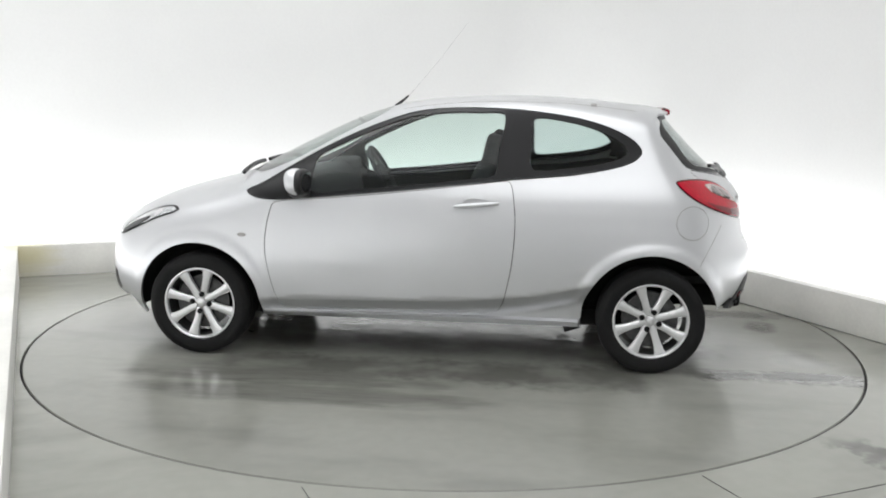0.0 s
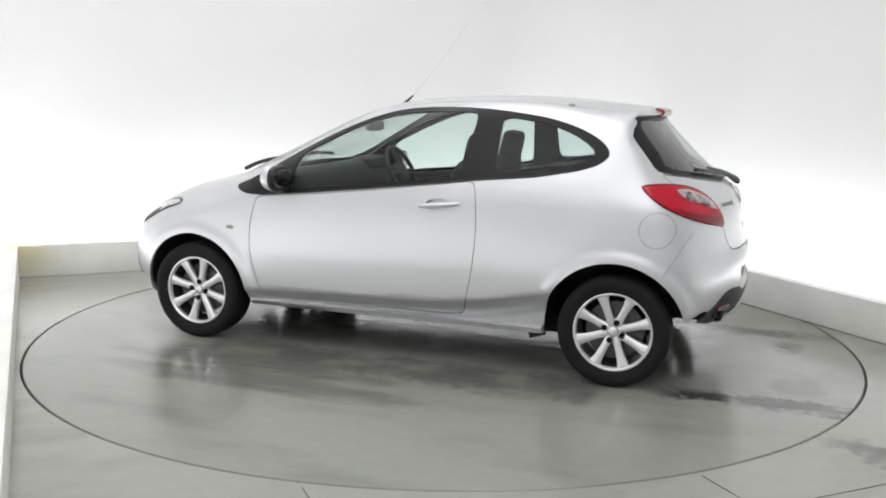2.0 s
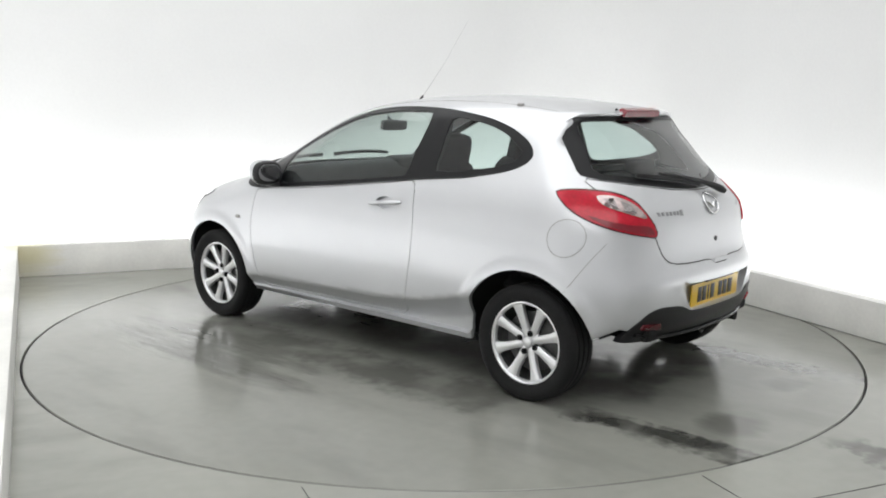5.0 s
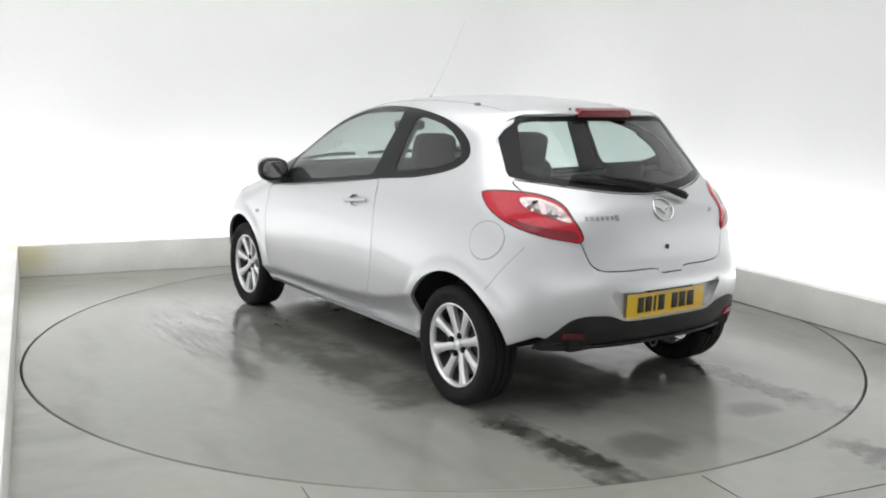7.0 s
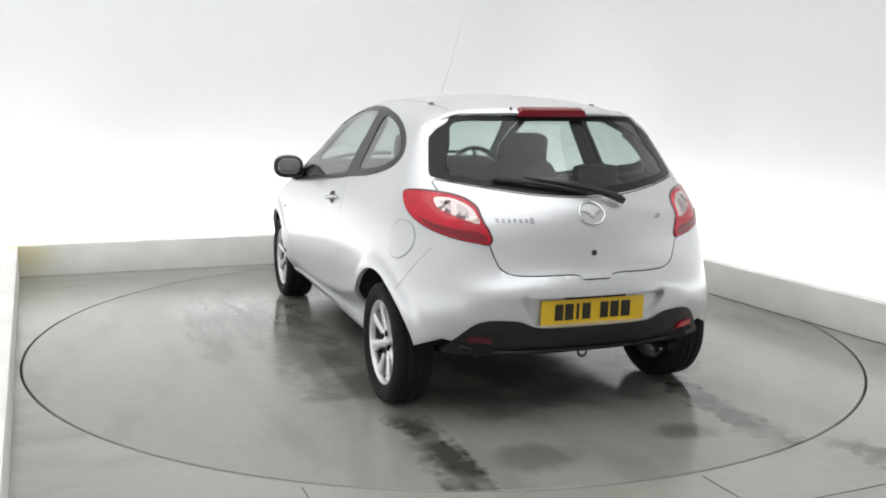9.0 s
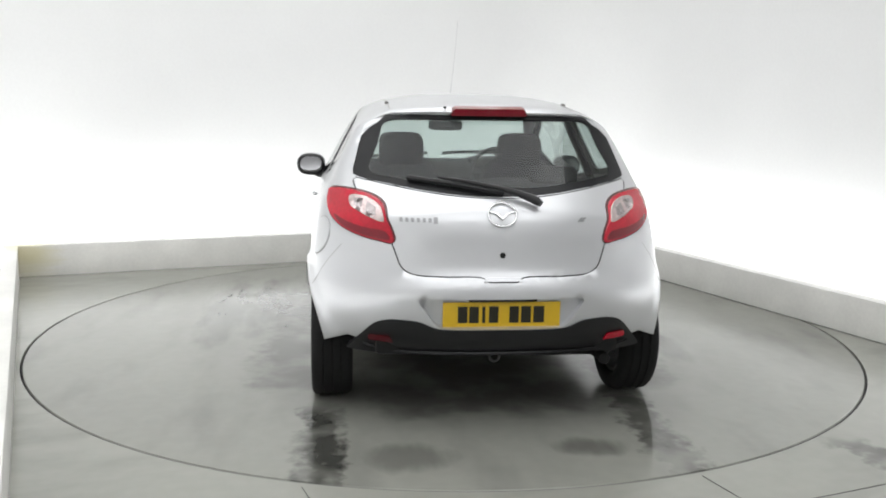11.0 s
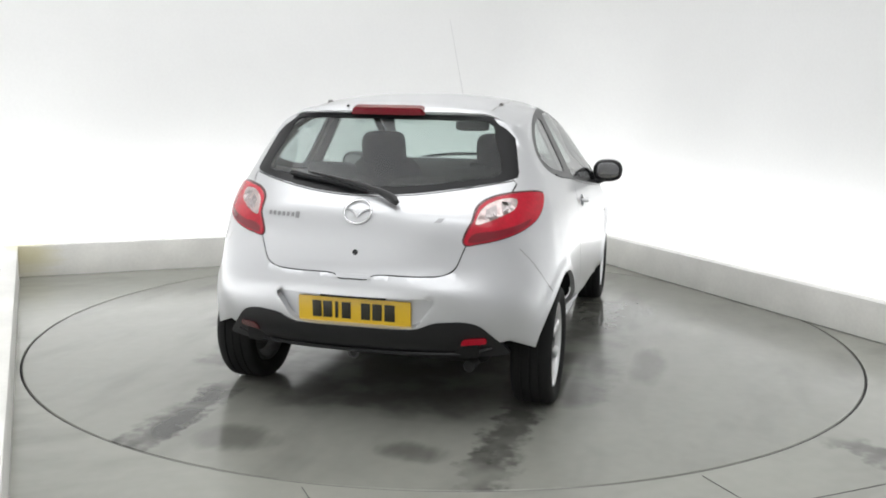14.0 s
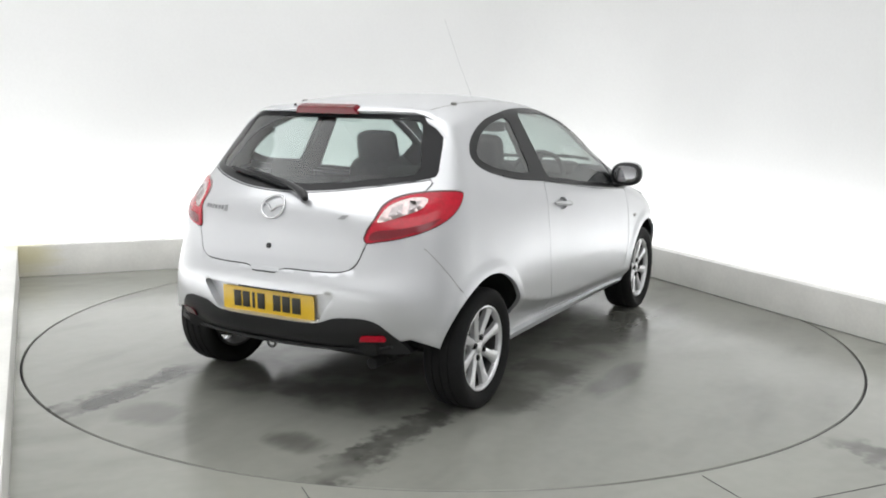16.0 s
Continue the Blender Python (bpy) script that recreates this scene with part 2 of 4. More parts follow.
def box_bm(sx, sy, sz, m=None, bevel=0.0, segs=2):
    bm = bmesh.new()
    bmesh.ops.create_cube(bm, size=1.0, matrix=(m or Matrix()) @ Matrix.Diagonal((sx, sy, sz, 1)))
    if bevel:
        bmesh.ops.bevel(bm, geom=bm.edges[:], offset=bevel, segments=segs, affect="EDGES", profile=0.6)
    return bm


def pebble(sx, sy, sz, m, power=3.0, nu=28, nv=16):
    """A rounded block (superellipsoid) of the given full sizes at m."""
    bm = bmesh.new()
    bmesh.ops.create_uvsphere(bm, u_segments=nu, v_segments=nv, radius=1.0)
    for w in bm.verts:
        c = w.co
        k = (abs(c.x) ** power + abs(c.y) ** power + abs(c.z) ** power) ** (-1 / power)
        w.co = m @ Vector((c.x * k * sx / 2, c.y * k * sy / 2, c.z * k * sz / 2))
    return bm


def lathe(profile, n=48, axis="Y", closed=True):
    """Revolve (radius, offset) pairs round the axis."""
    verts, faces, k = [], [], len(profile)
    for i in range(n):
        a = 2 * math.pi * i / n
        for r, o in profile:
            verts.append((r * math.cos(a), o, r * math.sin(a)) if axis == "Y" else (r * math.cos(a), r * math.sin(a), o))
    for i in range(n):
        j = (i + 1) % n
        for q in range(k - (0 if closed else 1)):
            w = (q + 1) % k
            faces.append((i * k + q, j * k + q, j * k + w, i * k + w))
    return verts, faces


def tube(points, radius, sides=8, caps=True):
    pts = [Vector(p) for p in points]
    rad = radius if isinstance(radius, (list, tuple)) else [radius] * len(pts)
    verts, faces = [], []
    for i, p in enumerate(pts):
        d = (pts[min(i + 1, len(pts) - 1)] - pts[max(i - 1, 0)]).normalized()
        up = Vector((0, 0, 1)) if abs(d.z) < 0.9 else Vector((1, 0, 0))
        u = d.cross(up).normalized()
        v = u.cross(d)
        for k in range(sides):
            a = 2 * math.pi * k / sides
            verts.append(p + (u * math.cos(a) + v * math.sin(a)) * rad[i])
    for i in range(len(pts) - 1):
        for k in range(sides):
            l = (k + 1) % sides
            faces.append((i * sides + k, i * sides + l, (i + 1) * sides + l, (i + 1) * sides + k))
    if caps:
        faces.append(tuple(range(sides))[::-1])
        faces.append(tuple(range((len(pts) - 1) * sides, len(pts) * sides)))
    return verts, faces


def spline(points, per=10, closed=False):
    """A centripetal Catmull-Rom curve through the points."""
    p = np.array(points, float)
    n = len(p)
    out = []
    for i in range(n if closed else n - 1):
        if closed:
            a, b, c, d = p[(i - 1) % n], p[i], p[(i + 1) % n], p[(i + 2) % n]
        else:
            b, c = p[i], p[i + 1]
            a = p[i - 1] if i else 2 * b - c
            d = p[i + 2] if i + 2 < n else 2 * c - b
        t1 = max(np.linalg.norm(b - a), 1e-6) ** 0.5
        t2 = t1 + max(np.linalg.norm(c - b), 1e-6) ** 0.5
        t3 = t2 + max(np.linalg.norm(d - c), 1e-6) ** 0.5
        for t in np.linspace(t1, t2, per, endpoint=False):
            a1 = (t1 - t) / t1 * a + t / t1 * b
            a2 = (t2 - t) / (t2 - t1) * b + (t - t1) / (t2 - t1) * c
            a3 = (t3 - t) / (t3 - t2) * c + (t - t2) / (t3 - t2) * d
            b1 = (t2 - t) / t2 * a1 + t / t2 * a2
            b2 = (t3 - t) / (t3 - t1) * a2 + (t - t1) / (t3 - t1) * a3
            out.append((t2 - t) / (t2 - t1) * b1 + (t - t1) / (t2 - t1) * b2)
    if not closed:
        out.append(p[-1])
    return np.array(out)


def inside(poly, q):
    poly, q = np.asarray(poly), np.asarray(q)
    x, y, res = q[:, 0], q[:, 1], np.zeros(len(q), bool)
    for (x1, y1), (x2, y2) in zip(poly, np.roll(poly, -1, 0)):
        if y1 != y2:
            hit = (y1 > y) != (y2 > y)
            res ^= hit & (x < (x2 - x1) * (y - y1) / (y2 - y1) + x1)
    return res


def edge_distance(poly, q, closed=True):
    """Distance to a polyline, and the place of the nearest point along it as segment index + share."""
    a = np.asarray(poly)
    b = np.roll(a, -1, 0) if closed else a[1:]
    a = a if closed else a[:-1]
    best, where = np.full(len(q), 1e9), np.zeros(len(q))
    for i in range(len(a)):
        d = b[i] - a[i]
        t = np.clip(((q - a[i]) @ d) / max(d @ d, 1e-12), 0, 1)
        r = np.hypot(*(q - a[i] - t[:, None] * d).T)
        near = r < best
        best[near], where[near] = r[near], i + t[near]
    return best, where


def resample(poly, step, closed=True):
    p = np.asarray(poly, float)
    if closed:
        p = np.vstack([p, p[:1]])
    s = np.r_[0, np.cumsum(np.hypot(*np.diff(p, axis=0).T))]
    n = max(int(round(s[-1] / step)), 3)
    t = np.linspace(0, s[-1], n, endpoint=not closed)
    return np.c_[np.interp(t, s, p[:, 0]), np.interp(t, s, p[:, 1])]


def offset_loop(poly, d):
    """Move a closed loop inwards by d."""
    p = np.asarray(poly, float)
    area2 = np.sum(p[:, 0] * np.roll(p[:, 1], -1) - np.roll(p[:, 0], -1) * p[:, 1])
    t = np.roll(p, -1, 0) - np.roll(p, 1, 0)
    t /= np.maximum(np.hypot(*t.T), 1e-9)[:, None]
    n = np.c_[-t[:, 1], t[:, 0]] * (1 if area2 > 0 else -1)
    return p + n * d


def sheet(outer, holes, step, rows=None):
    """Triangles that fill an outline with holes; the outlines keep their points. rows: further points, along creases."""
    loops = [np.asarray(outer)] + [np.asarray(h) for h in holes]
    lo, hi = loops[0].min(0), loops[0].max(0)
    gx, gy = np.meshgrid(np.arange(lo[0], hi[0], step), np.arange(lo[1], hi[1], step))
    gx[1::2] += step / 2
    q = np.c_[gx.ravel(), gy.ravel()]
    keep = inside(loops[0], q)
    for h in loops[1:]:
        keep &= ~inside(h, q)
    for l in loops:
        keep &= edge_distance(l, q)[0] > step * 0.45
    q = q[keep]
    if rows is not None:
        r = rows[inside(loops[0], rows)]
        for h in loops[1:]:
            r = r[~inside(h, r)]
        for l in loops:
            r = r[edge_distance(l, r)[0] > 0.004]
        near = np.array([np.min(np.hypot(*(r - c).T)) for c in q])
        q = np.vstack([q[near > step * 0.5], r])
    verts = [Vector(v) for l in loops for v in l] + [Vector(v) for v in q]
    edges, k = [], 0
    for l in loops:
        edges += [(k + i, k + (i + 1) % len(l)) for i in range(len(l))]
        k += len(l)
    v, e, f, *_ = delaunay_2d_cdt(verts, edges, [], 0, 1e-6)
    v = np.array([tuple(c) for c in v])
    f = np.array([t for t in f if len(t) == 3])
    c = v[f].mean(1)
    ok = inside(loops[0], c)
    for h in loops[1:]:
        ok &= ~inside(h, c)
    return v, f[ok]


# ================= setting =================
def setting():
    # the white wall: one sheet with rounded corners, round the back and both sides
    path = [(-WALL_X, FRONT), (-WALL_X, WALL_Y - 1.0)]
    path += [(-WALL_X + 1.0 - math.cos(a) * 1.0, WALL_Y - 1.0 + math.sin(a) * 1.0) for a in np.linspace(0.15, math.pi / 2, 10)]
    path += [(WALL_X - 1.0 + math.sin(a) * 1.0, WALL_Y - 1.0 + math.cos(a) * 1.0) for a in np.linspace(0, math.pi / 2, 11)]
    path += [(WALL_X, FRONT)]
    verts, faces = [], []
    p = np.array(path)
    out = offset_loop(p, -0.12)
    out[0], out[-1] = (-WALL_X - 0.12, FRONT), (WALL_X + 0.12, FRONT)
    n = len(p)
    for (a, b), (c, d) in zip(p, out):
        verts += [(a, b, 0), (a, b, HIGH), (c, d, 0), (c, d, HIGH)]
    for i in range(n - 1):
        k, l = i * 4, i * 4 + 4
        faces += [(k, k + 1, l + 1, l), (k + 2, l + 2, l + 3, k + 3), (k + 1, k + 3, l + 3, l + 1)]
    w = mesh_object("wall_back", verts, faces, M_WALL)
    w.data.set_sharp_from_angle(angle=radians(40))
    w.matrix_world = BAY
    tagged(w, "seamless white studio wall with rounded corners", "wall", kind="structure")
    f = part("wall_front", box_bm(2 * WALL_X + 0.24, 0.12, HIGH, pose(0, FRONT - 0.06, HIGH / 2)), M_DRAPE)
    f.matrix_world = BAY
    tagged(f, "plain pale grey wall behind the camera", "wall", kind="structure")
    c = part("ceiling", box_bm(2 * WALL_X + 0.24, WALL_Y - FRONT + 0.24, 0.1, pose(0, (WALL_Y + FRONT) / 2, HIGH + 0.05)), M_CEIL)
    c.matrix_world = BAY
    tagged(c, "plain white studio ceiling", "ceiling", kind="structure")
    # floor with the round pit of the turntable
    hub = BAY.inverted() @ Vector((0.008, 0.021, 0))
    ring = [(hub.x + 2.454 * math.cos(a), hub.y + 2.454 * math.sin(a)) for a in np.linspace(0, 2 * math.pi, 180, endpoint=False)]
    rect = resample([(-WALL_X - 0.1, FRONT), (WALL_X + 0.1, FRONT), (WALL_X + 0.1, WALL_Y + 0.1), (-WALL_X - 0.1, WALL_Y + 0.1)], 0.4)
    v, t = sheet(rect, [ring], 0.4)
    verts = [(a, b, 0) for a, b in v]
    faces = [tuple(x) for x in t]
    k = len(verts)
    for a, b in ring:
        verts += [(a, b, 0), (a, b, -0.08)]
    m = len(ring)
    faces += [(k + 2 * i, k + 2 * i + 1, k + 2 * ((i + 1) % m) + 1, k + 2 * ((i + 1) % m)) for i in range(m)]
    fl = mesh_object("floor", verts, faces, M_FLOOR, smooth=False)
    fl.matrix_world = BAY
    tagged(fl, "damp grey painted concrete floor", "floor", kind="structure")
    v, fcs = lathe([(0.001, -0.08), (2.46, -0.08), (2.46, -0.1), (0.001, -0.1)], 96, "Z")
    g = mesh_object("turntable_pit", v, fcs, M_GROOVE, False)
    g.location = (0.008, 0.021, 0)
    tagged(g, "black bottom of the groove round the turntable", "pit", kind="structure")
    # low boards in front of the wall
    def board(name, a, b, label, foot=0.0, thick=0.10):
        """From a to b (inner edge), its thickness to the left of that way."""
        d = Vector((b[0] - a[0], b[1] - a[1]))
        m = BAY @ pose(a[0], a[1], foot, 0, 0, math.degrees(math.atan2(d.y, d.x)))
        ob = part(name, box_bm(d.length, thick, 0.247 - foot, pose(d.length / 2, thick / 2, (0.247 - foot) / 2), 0.006), M_BOARD)
        ob.matrix_world = m
        return tagged(ob, label, "skirting board", kind="structure")
    board("baseboard_back", (-2.62, 2.605), (2.40, 2.595), "low cream-painted board along the back wall")
    board("baseboard_left", (-2.33, FRONT), (-2.508, 2.598), "low cream-painted board along the side wall")
    board("baseboard_right", (2.245, 2.590), (2.66, FRONT), "low cream-painted board along the side wall", 0.003)
    # joints between the floor's slabs
    for a, b in (((-1.42, -2.02), (-1.42, -6.9)), ((0.07, -2.47), (0.07, -6.9)), ((0.10, -2.79), (2.30, -2.79))):
        L = math.dist(a, b)
        j = part("floor_joint", box_bm(L, 0.003, 0.002, pose(L / 2, 0, 0.0005)), M_GROOVE)
        j.matrix_world = BAY @ pose(a[0], a[1], 0, 0, 0, math.degrees(math.atan2(b[1] - a[1], b[0] - a[0])))
        tagged(j, "thin dark joint in the concrete floor", "joint", kind="structure")


# ================= turntable =================
def turntable():
    prof = [(0.0005, -0.06), (2.442, -0.06), (2.442, -0.004), (2.438, 0.0), (0.0005, 0.0)]
    v, f = lathe(prof, 180, "Z", closed=False)
    ob = mesh_object("turntable", v, f, M_DISC, False)
    # ring added to keep the groove round the disc dark
    v, f = lathe([(2.4425, -0.05), (2.4505, -0.05), (2.4505, -0.006), (2.447, -0.003), (2.4425, -0.004)], 180, "Z")
    e = mesh_object("groove_fill_ring", v, f, M_GROOVE)
    e.parent = ob
    tagged(e, "dark ring added in the groove round the disc")
    return tagged(ob, "large round grey turntable disc with wetted tyre tracks and painted contact shade", "turntable")


# ================= the car's skin =================
# side outline over the top, from the front's lower lip to the rear's (x forward, z up; origin below the middle of the wheelbase)
OUTLINE = spline([(1.78, 0.17), (1.90, 0.20), (1.965, 0.30), (1.985, 0.43), (1.975, 0.55), (1.935, 0.66), (1.85, 0.745), (1.70, 0.825),
                  (1.50, 0.895), (1.28, 0.952), (1.13, 0.995), (0.98, 1.075), (0.75, 1.195), (0.52, 1.305), (0.30, 1.388), (0.10, 1.432),
                  (-0.15, 1.457), (-0.45, 1.470), (-0.80, 1.462), (-1.10, 1.436), (-1.27, 1.413), (-1.325, 1.392), (-1.352, 1.345),
                  (-1.42, 1.275), (-1.55, 1.145), (-1.68, 1.03), (-1.76, 0.962), (-1.789, 0.89), (-1.803, 0.79), (-1.818, 0.712),
                  (-1.842, 0.670), (-1.858, 0.632), (-1.858, 0.55), (-1.848, 0.46), (-1.825, 0.38), (-1.78, 0.32)], 8)
_seg = np.hypot(*np.diff(OUTLINE, axis=0).T)
ARC = np.r_[0, np.cumsum(_seg)]
_t = np.gradient(OUTLINE, axis=0)
_t /= np.hypot(*_t.T)[:, None]
# smoothed inward normals
NORMAL = np.c_[-_t[:, 1], _t[:, 0]]
for _ in range(50):
    NORMAL[1:-1] = (NORMAL[:-2] + 2 * NORMAL[1:-1] + NORMAL[2:]) / 4
NORMAL /= np.hypot(*NORMAL.T)[:, None]


def arc_at(x, z):
    d, w = edge_distance(OUTLINE, np.array([[x, z]]), False)
    return float(np.interp(w[0], np.arange(len(ARC)), ARC))


_marks = [((1.78, 0.17), 0.42), ((1.975, 0.55), 0.50), ((1.85, 0.745), 0.40), ((1.50, 0.895), 0.22), ((1.13, 0.995), 0.24), ((0.75, 1.195), 0.30),
          ((0.30, 1.388), 0.17), ((-0.15, 1.457), 0.12), ((-0.80, 1.462), 0.12), ((-1.27, 1.413), 0.15), ((-1.352, 1.345), 0.20), ((-1.55, 1.145), 0.31),
          ((-1.67, 1.03), 0.36), ((-1.785, 0.89), 0.47), ((-1.82, 0.70), 0.48), ((-1.858, 0.55), 0.45), ((-1.78, 0.32), 0.40)]
R_ARC, R_VAL = [arc_at(*q) for q, _ in _marks], [v for _, v in _marks]
POW = 2.4
EDGE_ARC = [0.0] + [arc_at(*q) for q in ((-1.25, 1.416), (-1.375, 1.320), (-1.61, 1.09), (-1.735, 0.985), (-1.80, 0.82))]


def crest_line(x):
    """Height of the crease along the lower flank; it rises towards the rear wheel."""
    return np.interp(x, [-0.95, -0.80, -0.62, -0.45, -0.20, 0.85], [0.484, 0.450, 0.410, 0.388, 0.368, 0.338])


def width(x, z):
    """Half width of the flank, before the rounding towards the outline."""
    w = np.interp(z, [0.15, 0.228, 0.258, 0.272, 0.33, 0.36, 0.40, 0.46, 0.55, 0.65, 0.75, 0.85, 0.92, 0.97, 1.03, 1.10, 1.20, 1.30, 1.38, 1.44, 1.5],
                  [0.740, 0.815, 0.841, 0.843, 0.846, 0.8475, 0.849, 0.8505, 0.852, 0.850, 0.845, 0.834, 0.821, 0.805, 0.780, 0.745, 0.694, 0.642, 0.600, 0.568, 0.54])
    tail = np.interp(x, [-1.9, -1.75, -1.6, -1.4, -1.2, -1.0, -0.8], [0.885, 0.915, 0.942, 0.969, 0.988, 0.997, 1.0])
    # the bumper's corners are fuller than the tail above them
    full = np.interp(x, [-1.9, -1.75, -1.6, -1.4, -1.2, -1.0, -0.8], [0.905, 0.930, 0.952, 0.974, 0.990, 0.9975, 1.0])
    tail = tail + (full - tail) * np.clip((0.78 - z) / 0.16, 0, 1)
    nose = np.interp(x, [0.9, 1.2, 1.5, 1.7, 1.9, 2.0], [1.0, 0.995, 0.965, 0.92, 0.86, 0.83])
    # wheel-arch swell
    swell = 0.018 * np.exp(-(((x - 1.245) / 0.42) ** 2 + ((z - 0.50) / 0.22) ** 2)) + 0.022 * np.exp(-(((x + 1.245) / 0.45) ** 2 + ((z - 0.52) / 0.25) ** 2))
    # the lower flank turns in below a crease that rises towards the rear wheel
    span = np.clip((1.02 - np.abs(x + 0.02)) / 0.16, 0, 1)
    ramp = np.clip((crest_line(x) - z) / 0.105, 0, 1) * np.interp(z, [0.255, 0.264], [0.50, 1.0])
    # lips round the wheel arches
    lip = 0
    for cx in (1.245, -1.238):
        k = np.clip((0.425 - np.hypot(x - cx, z - 0.283)) / 0.030, 0, 1) * np.clip((z - 0.20) / 0.12, 0, 1)
        lip = lip + 0.011 * k * k * (3 - 2 * k)
    return w * tail * nose + swell + lip - 0.008 - 0.088 * ramp * span * span * (3 - 2 * span)


def bulge(s):
    s = np.clip(s, 0, 1)
    return (1 - (1 - s) ** POW) ** (1 / POW)


FINE = resample(OUTLINE, 0.012, False)
FINE_STEP = float(np.hypot(*(FINE[1] - FINE[0])))
FINE_ARC = np.linspace(0, ARC[-1], len(FINE))
FINE_R = np.interp(FINE_ARC, R_ARC, R_VAL)
SOFT = 6
SOFT_K = math.sqrt(math.pi) * math.gamma((SOFT - 1) / 2) / math.gamma(SOFT / 2)


def depth(q):
    """How deep points of the side view lie behind the outline, as a share of the local rounding; blended softly at corners."""
    out = np.empty(len(q))
    for i in range(0, len(q), 4000):
        c = q[i:i + 4000]
        d2 = (c[:, :1] - FINE[:, 0]) ** 2 + (c[:, 1:] - FINE[:, 1]) ** 2
        near = d2.argmin(1)
        n0 = np.clip(near, 1, len(FINE) - 2)
        # exact distance to the two neighbouring segments
        best = np.full(len(c), 1e9)
        for k in (0, -1):
            p0, p1 = FINE[n0 + k], FINE[n0 + k + 1]
            e = p1 - p0
            t = np.clip(((c - p0) * e).sum(1) / (e * e).sum(1), 0, 1)
            best = np.minimum(best, np.hypot(*(c - p0 - t[:, None] * e).T))
        hard = best / FINE_R[near]
        rel = np.maximum(d2, 1e-5) / FINE_R ** 2
        soft = ((rel ** (-SOFT / 2)) / FINE_R).sum(1) * FINE_STEP / SOFT_K
        soft = soft ** (-1 / (SOFT - 1))
        w = np.clip((best - 0.02) / 0.06, 0, 1)
        w = w * w * (3 - 2 * w)
        out[i:i + 4000] = hard * (1 - w) + soft * w
    return out


def flank(x, z):
    """y of the left flank at (x, z)."""
    q = np.c_[x, z]
    return width(q[:, 0], q[:, 1]) * bulge(depth(q))


def quick_over(a, y):
    """A fast estimate of over(), to look up places along the outline."""
    a, y = np.asarray(a, float), np.asarray(y, float)
    cx, cz = np.interp(a, ARC, OUTLINE[:, 0]), np.interp(a, ARC, OUTLINE[:, 1])
    nx, nz = np.interp(a, ARC, NORMAL[:, 0]), np.interp(a, ARC, NORMAL[:, 1])
    r = np.interp(a, R_ARC, R_VAL)
    x, z = cx, cz
    for _ in range(5):
        k = np.clip(np.abs(y) / width(x, z), 0, 0.9999)
        s = 1 - (1 - k ** POW) ** (1 / POW)
        x, z = cx + nx * s * r, cz + nz * s * r
    return np.c_[x, y, z]


def over(a, y, lift=0.0):
    """Point of the skin at arc length a along the outline and sideways y, lifted along the outline's normal."""
    a, y = np.asarray(a, float), np.asarray(y, float)
    cx, cz = np.interp(a, ARC, OUTLINE[:, 0]), np.interp(a, ARC, OUTLINE[:, 1])
    nx, nz = np.interp(a, ARC, NORMAL[:, 0]), np.interp(a, ARC, NORMAL[:, 1])
    lo, hi = np.zeros(len(a)), np.full(len(a), 0.45)
    for _ in range(13):
        mid = (lo + hi) / 2
        out = flank(cx + nx * mid, cz + nz * mid) < np.abs(y)
        lo, hi = np.where(out, mid, lo), np.where(out, hi, mid)
    h = (lo + hi) / 2 * (np.abs(y) > 1e-4)
    return np.c_[cx + nx * (h - lift), y, cz + nz * (h - lift)]


def strip_edge(a):
    """y at which the strip over the top meets the flank."""
    cx, cz = np.interp(a, ARC, OUTLINE[:, 0]), np.interp(a, ARC, OUTLINE[:, 1])
    nx, nz = np.interp(a, ARC, NORMAL[:, 0]), np.interp(a, ARC, NORMAL[:, 1])
    r = np.interp(a, R_ARC, R_VAL)
    s = np.interp(a, EDGE_ARC, [0.34, 0.34, 0.60, 0.62, 0.42, 0.34])
    x, z = cx + nx * s * r, cz + nz * s * r
    return x, z, flank(x, z)


A_SAMPLES = resample(np.c_[ARC, ARC * 0], 0.03, False)[:, 0]
EX, EZ, EY = strip_edge(A_SAMPLES)


def rear_arc(y, z):
    """Arc length of the tail's points (y, z)."""
    table = np.linspace(arc_at(-1.26, 1.4145), ARC[-1], 170)
    out = []
    for yy, zz in zip(y, z):
        h = quick_over(table, np.full(170, yy))[:, 2]
        out.append(np.interp(-zz, -h, table))
    a, y, z = np.array(out), np.asarray(y, float), np.asarray(z, float)
    for _ in range(5):
        a = np.clip(a + (z - over(a, y)[:, 2]) / np.minimum(np.interp(a, ARC, _t[:, 1]), -0.35) * 0.8, table[0], ARC[-1])
    return a


def top_arc(x, y):
    """Arc length of the points (x, y) of bonnet, screen and roof."""
    table = np.linspace(arc_at(1.95, 0.65), arc_at(-1.25, 1.416), 300)
    out = []
    for xx, yy in zip(x, y):
        h = quick_over(table, np.full(300, yy))[:, 0]
        out.append(np.interp(-xx, -h, table))
    return np.array(out)


def rear_loop(points, step=0.02, per=8, smooth=True):
    p = spline(points, per, True) if smooth else np.array(points, float)
    p = resample(p, step)
    return np.c_[rear_arc(p[:, 0], p[:, 1]), p[:, 0]]


def mirror_loop(half):
    """A closed loop from its half with y >= 0, top to bottom."""
    return list(half) + [(-a, b) for a, b in half[::-1] if abs(a) > 1e-6]


